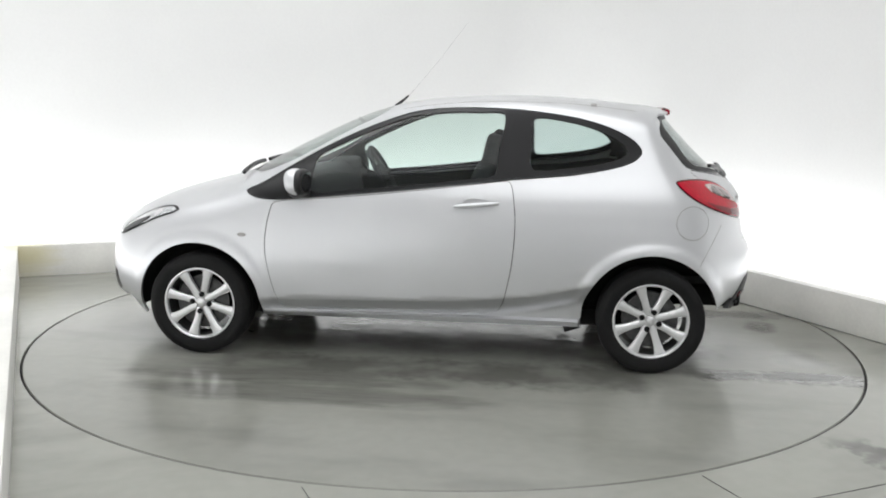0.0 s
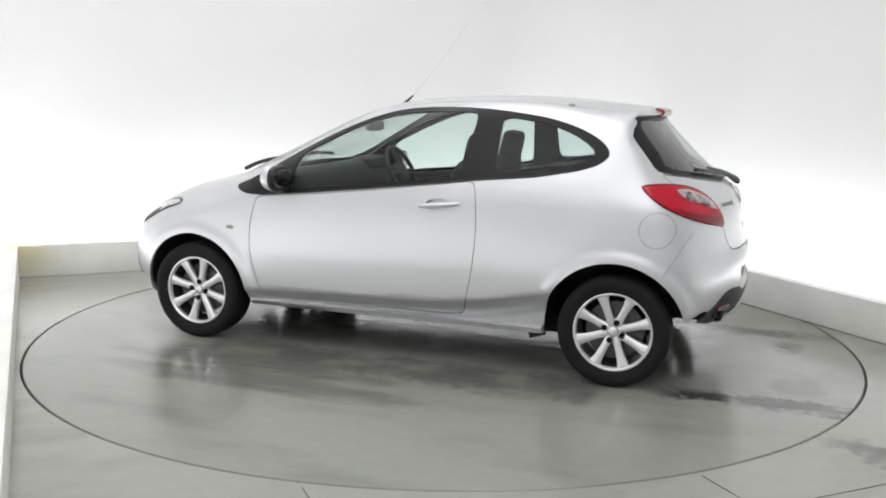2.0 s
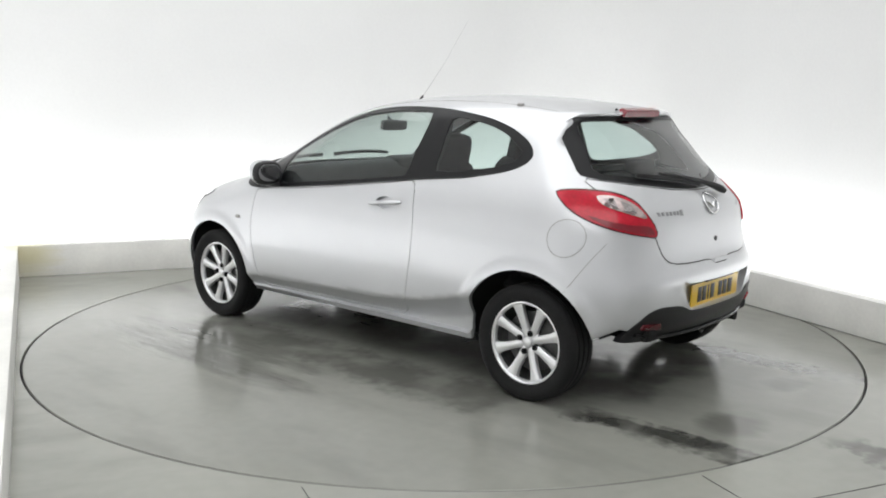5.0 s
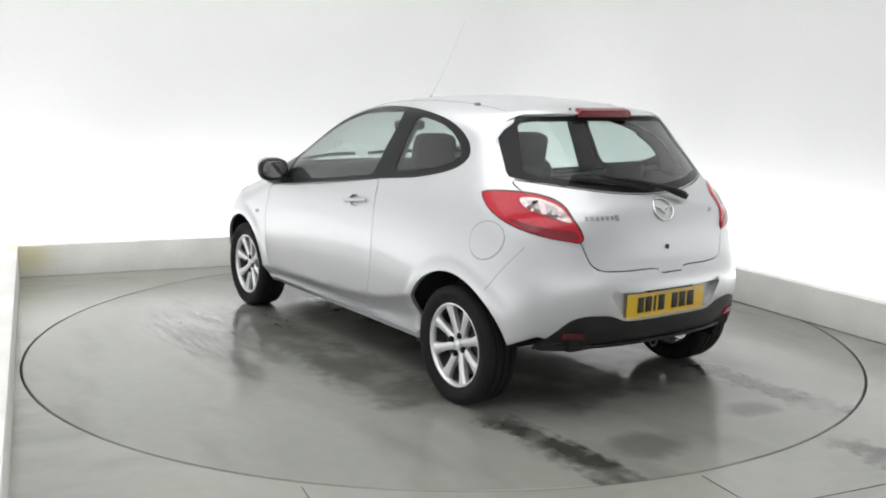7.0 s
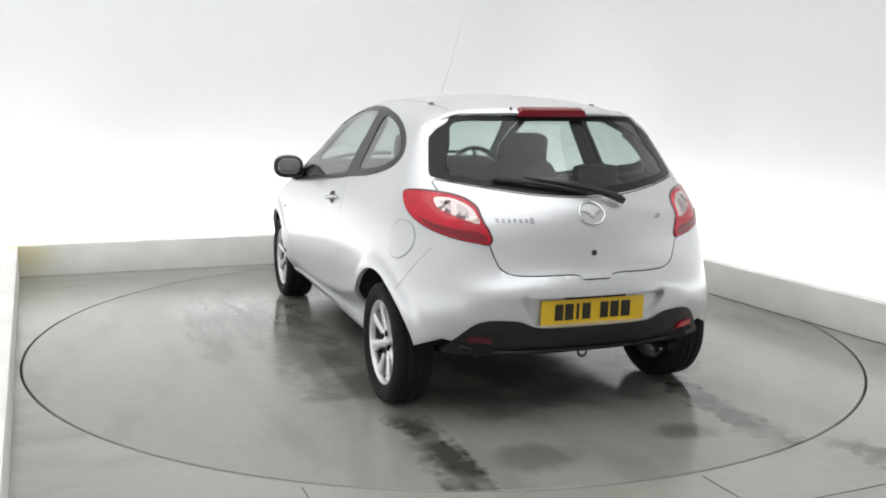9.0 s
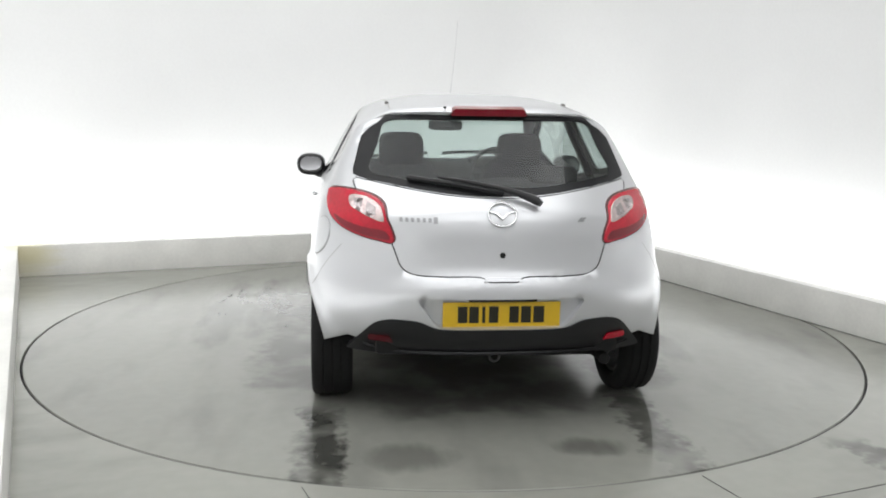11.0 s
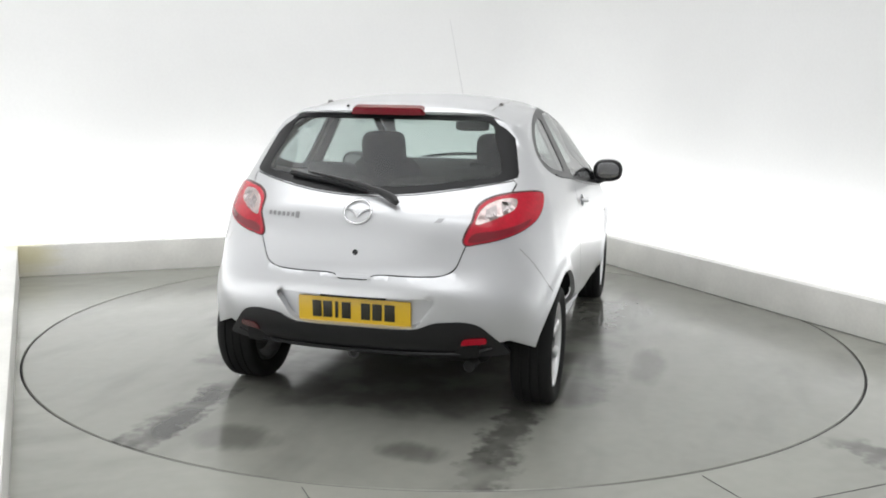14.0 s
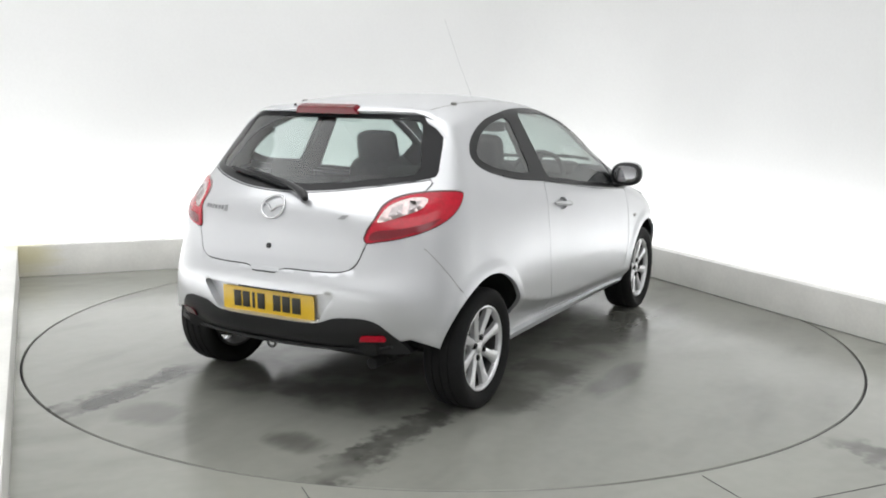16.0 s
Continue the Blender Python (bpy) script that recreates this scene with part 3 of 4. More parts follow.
# openings
SIDE_WINDOW = resample(spline([(0.985, 0.925), (0.92, 0.893), (0.82, 0.884), (0.48, 0.916), (0.136, 0.952), (-0.453, 1.022), (-0.793, 1.053), (-1.03, 1.092),
                               (-1.135, 1.133), (-1.170, 1.175), (-1.142, 1.225), (-1.03, 1.292), (-0.87, 1.343), (-0.70, 1.372), (-0.45, 1.395), (-0.141, 1.395), (0.05, 1.375), (0.168, 1.342), (0.32, 1.284), (0.475, 1.214),
                               (0.63, 1.134), (0.782, 1.043), (0.90, 0.968)], 8, True), 0.022)
REAR_WINDOW = rear_loop(mirror_loop([(0.0, 1.372), (0.30, 1.370), (0.50, 1.366), (0.562, 1.362), (0.574, 1.358), (0.577, 1.347), (0.597, 1.28), (0.634, 1.14), (0.643, 1.108), (0.640, 1.096), (0.615, 1.087), (0.40, 1.052), (0.2, 1.028), (0.0, 1.02)]), 0.025, 6)
_ws = [(1.10, 0.0), (1.08, 0.3), (0.99, 0.52), (0.93, 0.60), (0.87, 0.615), (0.62, 0.575), (0.40, 0.525), (0.28, 0.475), (0.23, 0.30), (0.205, 0.0),
       (0.23, -0.30), (0.28, -0.475), (0.40, -0.525), (0.62, -0.575), (0.87, -0.615), (0.93, -0.60), (0.99, -0.52), (1.08, -0.3)]
_ws = resample(spline(_ws, 6, True), 0.03)
WINDSCREEN = np.c_[top_arc(_ws[:, 0], _ws[:, 1]), _ws[:, 1]]
TAILGATE = rear_loop(mirror_loop([(0.0, 1.013), (0.20, 1.021), (0.40, 1.045), (0.60, 1.076), (0.636, 1.080), (0.61, 1.01), (0.545, 0.92), (0.478, 0.83), (0.458, 0.78), (0.435, 0.725), (0.395, 0.698), (0.30, 0.690), (0.08, 0.685), (0.07, 0.672), (0.0, 0.670)]), 0.018, 5)
RECESS = rear_loop(mirror_loop([(0.0, 0.594), (0.20, 0.594), (0.355, 0.593), (0.368, 0.586), (0.335, 0.535), (0.285, 0.470), (0.265, 0.464), (0.0, 0.460)]), 0.02, 4)
DOOR = resample(spline([(0.800, 0.872), (0.48, 0.903), (0.136, 0.939), (-0.30, 0.992), (-0.462, 1.010), (-0.478, 1.000), (-0.500, 0.88), (-0.507, 0.785), (-0.497, 0.60), (-0.475, 0.46), (-0.44, 0.33), (-0.41, 0.298), (-0.33, 0.292),
                        (0.30, 0.290), (0.70, 0.286), (0.765, 0.292), (0.79, 0.34), (0.83, 0.47), (0.852, 0.60), (0.850, 0.70), (0.828, 0.82), (0.815, 0.862)], 6, True), 0.02)


def arch(cx, cz, r, a0, a1, n=40):
    return [(cx + r * math.cos(a), cz + r * math.sin(a)) for a in np.linspace(radians(a0), radians(a1), n)]


def flank_outline():
    top = list(zip(EX, EZ))
    low = arch(-1.238, 0.285, 0.362, 168, 0)
    low += [(-0.872, 0.232)] + [(x, 0.230) for x in np.linspace(-0.84, 0.84, 57)] + [(0.884, 0.232)]
    low += arch(1.245, 0.280, 0.358, 180, 0)
    low += [(1.602, 0.20), (1.64, 0.175)]
    return np.array(top + low)


_rx = np.arange(-1.0, 1.0, 0.014)
CREASES = np.vstack([np.c_[_rx, crest_line(_rx)], np.c_[_rx, crest_line(_rx) - 0.012], np.c_[_rx, _rx * 0 + 0.258], np.c_[_rx, _rx * 0 + 0.268], np.c_[_rx, _rx * 0 + 0.280]])


def flank_points(v, side, lift):
    y = flank(v[:, 0], v[:, 1])
    e = 0.004
    gx = (flank(v[:, 0] + e, v[:, 1]) - flank(v[:, 0] - e, v[:, 1])) / (2 * e)
    gz = (flank(v[:, 0], v[:, 1] + e) - flank(v[:, 0], v[:, 1] - e)) / (2 * e)
    n = np.c_[-gx, np.ones(len(v)), -gz]
    n /= np.linalg.norm(n, axis=1)[:, None]
    p = np.c_[v[:, 0], y, v[:, 1]] + n * lift
    p[:, 1] *= side
    return p


def orient(f, side):
    return [tuple(t) if side < 0 else tuple(t[::-1]) for t in f]


def flank_part(name, outer, holes, mat, car, side, lift=0.0, step=0.03, label="", thick=0.0):
    """A piece of the flank cut from the skin; thick gives it an edge turned inwards."""
    v, f = sheet(outer, holes, step, CREASES if name == "door" else None)
    p = flank_points(v, side, lift)
    faces = orient(f, side)
    verts = list(map(tuple, p))
    if thick:
        for loop in [np.asarray(outer)] + [np.asarray(h) for h in holes]:
            a, b = flank_points(loop, side, lift), flank_points(loop, side, lift - thick)
            k, m = len(verts), len(loop)
            verts += list(map(tuple, a)) + list(map(tuple, b))
            faces += [(k + i, k + (i + 1) % m, k + m + (i + 1) % m, k + m + i) for i in range(m)]
    return raw(name, verts, faces, mat, car, label)


def over_part(name, outer, holes, mat, car, lift=0.0, step=0.03, label="", thick=0.0):
    """A piece of the strip over bonnet, roof and tail."""
    v, f = sheet(outer, holes, step)
    verts = list(map(tuple, over(v[:, 0], v[:, 1], lift)))
    faces = [tuple(t[::-1]) for t in f]
    if thick:
        for loop in [np.asarray(outer)] + [np.asarray(h) for h in holes]:
            a, b = over(loop[:, 0], loop[:, 1], lift), over(loop[:, 0], loop[:, 1], lift - thick)
            k, m = len(verts), len(loop)
            verts += list(map(tuple, a)) + list(map(tuple, b))
            faces += [(k + i, k + (i + 1) % m, k + m + (i + 1) % m, k + m + i) for i in range(m)]
    return raw(name, verts, faces, mat, car, label)


def skin_hit(p, d):
    """Where rays from p along d first meet the skin (left or right half)."""
    p, d = np.asarray(p, float), np.asarray(d, float)
    d = d / np.linalg.norm(d)
    poly = np.vstack([OUTLINE, [(-1.6, 0.1), (1.6, 0.1)]])

    def within(q):
        return inside(poly, q[:, [0, 2]]) & (np.abs(q[:, 1]) < flank(q[:, 0], q[:, 2]))
    t = np.zeros(len(p))
    found = np.zeros(len(p), bool)
    for k in range(60):
        new_in = within(p + d * (t[:, None] + 0.02)) & ~found
        found |= new_in
        t[~found] += 0.02
    lo, hi = t.copy(), t + 0.02
    for _ in range(14):
        mid = (lo + hi) / 2
        w = within(p + d * mid[:, None])
        hi, lo = np.where(w, mid, hi), np.where(w, lo, mid)
    return p + d * hi[:, None]


def decal(name, loop, centre, u, v, mat, car, lift=0.004, step=0.02, label="", thick=0.01, side=1):
    """A piece that lies on the skin: an outline in the plane (u, v) through centre, pressed on along u x v turned inwards."""
    u, v, c = np.array(u, float), np.array(v, float), np.array(centre, float)
    n = np.cross(u, v)
    q, f = sheet(loop, [], step)
    far = c + q[:, :1] * u + q[:, 1:] * v + n * 0.5
    p = skin_hit(far, -n) + n * lift
    verts = list(map(tuple, p))
    faces = [tuple(t) for t in f]
    k, m = len(verts), len(loop)
    # outline points come first, so the rim can be turned inwards
    verts += [tuple(np.array(verts[i]) - n * thick) for i in range(m)]
    faces += [(i, k + i, k + (i + 1) % m, (i + 1) % m) for i in range(m)]
    if side < 0:
        verts = [(a, -b, c) for a, b, c in verts]
        faces = [t[::-1] for t in faces]
    return raw(name, verts, faces, mat, car, label)


def car_shell(car):
    outer = np.vstack([np.c_[A_SAMPLES, EY], np.c_[A_SAMPLES[::-1], -EY[::-1]]])
    gap = 0.004
    v, f = sheet(outer, [WINDSCREEN, REAR_WINDOW, offset_loop(TAILGATE, -0.006), RECESS], 0.026)
    p = over(v[:, 0], v[:, 1])
    # the seam with the flanks is shared exactly
    rim = np.r_[np.c_[EX, EY, EZ], np.c_[EX, -EY, EZ][::-1]]
    same = np.hypot(*(v[:len(outer)] - outer).T) < 1e-4
    p[:len(outer)][same] = rim[same]
    verts = list(map(tuple, p))
    faces = [tuple(t) for t in f]
    loop = flank_outline()
    v, f = sheet(loop, [SIDE_WINDOW, offset_loop(DOOR, -gap)], 0.02, CREASES)
    for side in (1, -1):
        k = len(verts)
        verts += list(map(tuple, flank_points(v, side, 0)))
        faces += [tuple(k + i for i in t) for t in orient(f, side)]
    bm = bmesh.new()
    bv = [bm.verts.new(c) for c in verts]
    for t in faces:
        bm.faces.new([bv[i] for i in t])
    bmesh.ops.remove_doubles(bm, verts=bm.verts[:], dist=0.0035)
    # turned-in edges of arches, sills and openings
    rim = [e for e in bm.edges if e.is_boundary]
    r = bmesh.ops.extrude_edge_only(bm, edges=rim)
    for w in [g for g in r["geom"] if isinstance(g, bmesh.types.BMVert)]:
        if w.co.z < 0.62 and w.co.x < -1.58:
            w.co.y *= 0.995
        elif w.co.z < 0.70:
            w.co.y *= 0.975
        elif abs(w.co.y) < 0.66 and w.co.x < -1.3:
            w.co.x += 0.012
        else:
            w.co.y *= 0.985
            w.co.z -= 0.004
    bmesh.ops.recalc_face_normals(bm, faces=bm.faces[:])
    part("body", bm, M_PAINT, car, "silver metallic painted body shell").data.set_sharp_from_angle(angle=radians(60))


def rear_skin(y, z, lift=0.0):
    """Points on the tail."""
    y, z = np.atleast_1d(y).astype(float), np.atleast_1d(z).astype(float)
    return over(rear_arc(y, z), y, lift)


def top_skin(x, y, lift=0.0):
    x, y = np.atleast_1d(x).astype(float), np.atleast_1d(y).astype(float)
    return over(top_arc(x, y), y, lift)


REAR_U, REAR_V = (0, -1, 0), (0, 0, 1)
DOOR_GLASS = resample(spline([(0.595, 0.935), (0.40, 0.948), (0.136, 0.973), (-0.20, 1.014), (-0.375, 1.036), (-0.392, 1.050), (-0.41, 1.18), (-0.435, 1.345), (-0.425, 1.372), (-0.30, 1.376), (-0.13, 1.374),
                              (0.05, 1.353), (0.16, 1.322), (0.31, 1.264), (0.46, 1.195), (0.575, 1.135), (0.598, 1.110), (0.602, 1.0)], 6, True), 0.03)
QUARTER_GLASS = resample(spline([(-0.60, 1.075), (-0.80, 1.090), (-0.98, 1.120), (-1.075, 1.155), (-1.098, 1.18), (-1.07, 1.215), (-0.97, 1.275), (-0.84, 1.318), (-0.70, 1.343), (-0.62, 1.350), (-0.585, 1.335), (-0.580, 1.2), (-0.585, 1.09)], 6, True), 0.03)
REAR_GLASS = rear_loop(mirror_loop([(0.0, 1.352), (0.30, 1.350), (0.46, 1.346), (0.492, 1.332), (0.525, 1.235), (0.568, 1.135), (0.560, 1.112), (0.45, 1.092), (0.2, 1.062), (0.0, 1.055)]), 0.03, 6)
HANDLE_DIMPLE = [(-0.295 + 0.072 * math.cos(a), 0.886 + 0.034 * math.sin(a)) for a in np.linspace(0, 2 * math.pi, 28, endpoint=False)]


def oval(cx, cy, rx, ry, n=28):
    return np.array([(cx + rx * math.cos(a), cy + ry * math.sin(a)) for a in np.linspace(0, 2 * math.pi, n, endpoint=False)])


def windows(car):
    for side in (1, -1):
        flank_part("window_surround", SIDE_WINDOW, [DOOR_GLASS, QUARTER_GLASS], M_GLOSSBLACK, car, side, -0.003, 0.03, "gloss black window frame and pillar", 0.012)
        flank_part("door_window", DOOR_GLASS, [], M_GLASS, car, side, -0.006, 0.06, "green-tinted side glass").visible_shadow = False
        flank_part("quarter_window", QUARTER_GLASS, [], M_PRIVACY, car, side, -0.006, 0.06, "green-tinted rear quarter glass").visible_shadow = False
    over_part("rear_window_border", REAR_WINDOW, [REAR_GLASS], M_GLOSSBLACK, car, -0.002, 0.03, "black printed border of the rear window", 0.01)
    over_part("rear_window", REAR_GLASS, [], M_PRIVACY, car, -0.004, 0.06, "tinted rear window glass").visible_shadow = False
    over_part("windscreen", WINDSCREEN, [], M_GLASS, car, -0.003, 0.06, "green-tinted windscreen").visible_shadow = False


def doors(car):
    for side in (1, -1):
        d = flank_part("door", DOOR, [HANDLE_DIMPLE], M_PAINT, car, side, 0.0, 0.022, "silver painted door panel", 0.02)
        flank_part("handle_recess", HANDLE_DIMPLE, [], M_PAINT, d, side, -0.022, 0.02, "", -0.022)
        # dark tube added so that the gap round the door looks shaded
        p = flank_points(np.asarray(DOOR), side, -0.010)
        v, f = tube(np.vstack([p, p[:2]]), 0.007, 6, False)
        raw("door_gap_backing", v, f, M_BLACK, d, "dark backing added behind the panel gap")
        xs = np.linspace(-0.182, -0.418, 11)
        zs = np.linspace(0.876, 0.899, 11)
        lift = 0.032 * np.sin(np.linspace(0.12, math.pi - 0.12, 11)) ** 0.35
        base = flank_points(np.c_[xs, zs], 1, 0.0)
        pts = [(x, side * (y + l - 0.006), z) for (x, y, z), l in zip(base, lift)]
        v, f = tube(pts, [0.006, 0.010, 0.012, 0.0125, 0.0125, 0.0125, 0.0125, 0.0125, 0.012, 0.010, 0.006], 10)
        raw("door_handle", v, f, M_PAINT, d, "silver pull handle")
        # weather strip under the glass
        xs = np.linspace(0.80, -0.93, 40)
        zs = np.interp(xs, [-1.0, -0.793, -0.453, 0.136, 0.48, 0.82], [1.087, 1.052, 1.020, 0.951, 0.915, 0.884])
        p = flank_points(np.c_[xs, zs], side, 0.002)
        v, f = tube(p, 0.0045, 6)
        raw("window_seal", v, f, M_BLACK, car, "black rubber strip below the side windows")


def tailgate(car):
    t = over_part("tailgate", TAILGATE, [], M_PAINT, car, 0.0, 0.024, "silver painted tailgate panel", 0.02)
    # black tube added behind the panel's gap to deepen its shade
    p = over(TAILGATE[:, 0], TAILGATE[:, 1], -0.009)
    v, f = tube(np.vstack([p, p[:2]]), 0.0075, 6, False)
    raw("tailgate_gap_backing", v, f, M_BLACK, t, "dark backing added behind the panel gap")
    # badges, emblem, lock
    p = rear_skin(*zip(*oval(0.0, 0.948, 0.062, 0.047, 36)), 0.006)
    v, f = tube(np.vstack([p, p[:2]]), 0.0055, 8, False)
    raw("emblem_ring", v, f, M_CHROME, t, "oval chrome emblem")
    wing = rear_skin([0.056, 0.026, 0.0, -0.026, -0.056], [0.962, 0.954, 0.932, 0.954, 0.962], 0.005)
    v, f = tube(wing, [0.003, 0.006, 0.007, 0.006, 0.003], 6)
    raw("emblem_bar", v, f, M_CHROME, t)
    for i, y in enumerate(np.linspace(0.437, 0.289, 7)):
        w = 0.016 if i < 6 else 0.022
        h = 0.011 if i < 6 else 0.017
        decal("badge_bar", np.array([(-w / 2, -h), (w / 2, -h), (w / 2, h), (-w / 2, h)]) * (0.8, 0.8) + (-y, 0.925), (-1.7, 0, 0), REAR_U, REAR_V, M_BADGE, t, 0.004, 0.03, "", 0.004)
    decal("badge_bar", np.array([(-0.022, -0.008), (0.006, -0.008), (0.022, 0.010), (-0.004, 0.010)]) + (0.362, 0.926), (-1.7, 0, 0), REAR_U, REAR_V, M_BADGE, t, 0.004, 0.03, "small chrome badge", 0.004)
    decal("lock", oval(0, 0.779, 0.0125, 0.0125, 16), (-1.7, 0, 0), REAR_U, REAR_V, M_BLACK, t, 0.004, 0.02, "black tailgate lock")
    # release lip under the panel
    decal("release_grip", np.array([(-0.085, 0.672), (0.085, 0.672), (0.07, 0.688), (-0.07, 0.688)]), (-1.7, 0, 0), REAR_U, REAR_V, M_PAINT, t, 0.010, 0.02, "", 0.012)
    # wiper
    ys = np.array([-0.172, -0.155, -0.13, -0.08, 0.0, 0.10, 0.20, 0.27])
    zs = np.array([0.978, 0.990, 1.000, 1.018, 1.037, 1.055, 1.070, 1.080])
    v, f = tube(rear_skin(ys, zs, 0.030), [0.014, 0.020, 0.019, 0.015, 0.012, 0.010, 0.008, 0.006], 10)
    w = raw("rear_wiper", v, f, M_BLACK, t, "black rear wiper arm")
    ys = np.linspace(-0.02, 0.40, 14)
    v, f = tube(rear_skin(ys, np.interp(ys, [-0.02, 0.2, 0.40], [1.030, 1.064, 1.086]), 0.014), 0.012, 6)
    raw("wiper_blade", v, f, M_BLACK, w)


def spoiler(car):
    """A lip over the rear window, drawn out of the roof's end."""
    ys = np.linspace(-0.54, 0.54, 38)
    zt = np.interp(np.abs(ys), [0, 0.30, 0.50, 0.555], [1.380, 1.379, 1.373, 1.367])
    end = np.clip((0.54 - np.abs(ys)) / 0.10, 0, 1) ** 0.6
    low, seat = rear_skin(ys, zt), rear_skin(ys, zt - 0.004)
    root = over(rear_arc(ys, zt) - 0.11, ys, 0.0015)
    rows = []
    for l, s, r, k in zip(low, seat, root, end):
        tip = l + np.array((-0.024 * k, 0, 0.004 * k))
        rows += [r, r * 0.45 + tip * 0.55 + np.array((0, 0, 0.008 * k)), tip + np.array((0.006 * k, 0, 0.004 * k)), tip, tip + np.array((0.003 * k, 0, -0.008 * k)), s]
    faces = [(i * 6 + q, i * 6 + q + 1, i * 6 + q + 7, i * 6 + q + 6) for i in range(len(ys) - 1) for q in range(5)]
    raw("roof_spoiler", rows, faces, M_PAINT, car, "silver spoiler lip over the rear window", 60)


def lamps(car):
    tail_u = (-0.792, -0.611, 0)
    shape = spline([(0.0, 1.024), (0.03, 1.031), (0.124, 1.034), (0.21, 1.028), (0.263, 1.020), (0.324, 1.002), (0.376, 0.972), (0.42, 0.922), (0.454, 0.876), (0.470, 0.832), (0.465, 0.824),
                    (0.42, 0.831), (0.341, 0.845), (0.21, 0.880), (0.115, 0.918), (0.054, 0.956), (0.012, 1.000)], 5, True)
    clear = spline([(0.180, 1.008), (0.240, 1.013), (0.315, 0.995), (0.372, 0.966), (0.420, 0.912), (0.352, 0.926), (0.290, 0.944), (0.212, 0.972)], 5, True)
    for side in (1, -1):
        c = (-1.354, 0.748, 0)
        t = decal("tail_lamp", resample(offset_loop(resample(shape, 0.015), -0.007), 0.015), c, tail_u, REAR_V, M_DARKRED, car, 0.003, 0.025, "red wrap-round tail lamp with a dark edge", 0.012, side)
        decal("red_lens", resample(shape, 0.015), c, tail_u, REAR_V, M_RED, t, 0.010, 0.025, "", 0.010, side)
        k = decal("clear_lens", resample(clear, 0.012), c, tail_u, REAR_V, M_CLEAR, t, 0.0135, 0.02, "clear reversing and indicator lens", 0.006, side)
        for bit in ([(0.212, 1.000), (0.262, 1.001), (0.283, 0.957), (0.238, 0.972)], [(0.292, 0.990), (0.346, 0.972), (0.374, 0.934), (0.312, 0.948)]):
            decal("bulb_reflector", resample(bit, 0.012), c, tail_u, REAR_V, M_REFLECTOR, k, 0.0150, 0.02, "", 0.003, side)
        # deeper red laid over the lens as its darker, shaded lower part
        lower = spline([(0.14, 0.925), (0.22, 0.905), (0.33, 0.885), (0.440, 0.868), (0.458, 0.836), (0.42, 0.838), (0.341, 0.852), (0.21, 0.887)], 5, True)
        decal("lens_lower_shade", resample(lower, 0.012), c, tail_u, REAR_V, M_DEEPRED, t, 0.0122, 0.02, "deep red patch painted as shade low on the lens", 0.006, side)
        # left reflector in darker red: its shaded look is put into the colour
        decal("rear_reflector", resample([(-0.055, -0.016), (0.055, -0.010), (0.050, 0.018), (-0.045, 0.016)], 0.02) * (-1, 1) + (-0.528, 0.405), (-1.7, 0, 0), REAR_U, REAR_V, M_DARKRED if side > 0 else M_RED, car, 0.016, 0.012, "red reflector in the bumper", 0.014, side)
        head = spline([(0.0, 0.806), (-0.05, 0.823), (-0.14, 0.818), (-0.24, 0.792), (-0.36, 0.736), (-0.46, 0.672), (-0.478, 0.642), (-0.45, 0.634), (-0.36, 0.657), (-0.26, 0.697), (-0.12, 0.755), (-0.02, 0.790)], 5, True)
        h = decal("headlamp", resample(head, 0.015), (1.371, 0.75, 0), (-0.893, 0.45, 0), REAR_V, M_GLOSSBLACK, car, 0.002, 0.03, "slanting headlamp with a dark edge", 0.01, side)
        decal("headlamp_lens", resample(offset_loop(resample(head, 0.015), 0.010), 0.015), (1.371, 0.75, 0), (-0.893, 0.45, 0), REAR_V, M_LENS, h, 0.006, 0.03, "clear headlamp lens", 0.006, side)
        decal("lamp_bezel", resample(spline([(-0.20, 0.758), (-0.27, 0.742), (-0.36, 0.706), (-0.44, 0.660), (-0.42, 0.650), (-0.34, 0.676), (-0.25, 0.716)], 5, True), 0.012), (1.371, 0.75, 0), (-0.893, 0.45, 0), REAR_V, M_GLOSSBLACK, h, 0.0085, 0.03, "dark bezel inside the headlamp", 0.004, side)
        decal("bulb_bowl", oval(-0.145, 0.782, 0.030, 0.020, 20), (1.371, 0.75, 0), (-0.893, 0.45, 0), REAR_V, M_CHROME, h, 0.0085, 0.02, "bright lamp bowl", 0.004, side)
        decal("bumper_vent", resample([(-0.04, 0.30), (0.035, 0.32), (0.03, 0.42), (-0.02, 0.44)], 0.02), (1.83, 0.60, 0), (-0.66, 0.75, 0), REAR_V, M_BLACK, car, 0.003, 0.03, "black vent in the front bumper", 0.008, side)
        flank_part("side_indicator", oval(0.985, 0.690, 0.024, 0.011, 18), [], M_STEEL, car, side, 0.004, 0.02, "small grey side indicator", 0.006)
    # high brake lamp under the spoiler's edge
    bm = bmesh.new()
    bmesh.ops.create_cube(bm, size=1.0, matrix=pose(-1.343, 0, 1.388, 0, -18, 0) @ Matrix.Diagonal((0.05, 0.372, 0.036, 1)))
    for w in bm.verts:
        if w.co.z > 1.39:
            w.co.y *= 0.90
    bmesh.ops.bevel(bm, geom=bm.edges[:], offset=0.006, segments=2, affect="EDGES")
    spoiler(car)
    part("brake_lamp", bm, M_DEEPRED, car, "dark red high brake lamp")
    v, f = lathe([(0.0005, 0.012), (0.006, 0.010), (0.008, 0.0), (0.0005, 0.0)], 12, "Z", False)
    n = raw("washer_jet", v, f, M_BLACK, car, "small black washer jet")
    n.location = (-1.330, 0.208, 1.398)
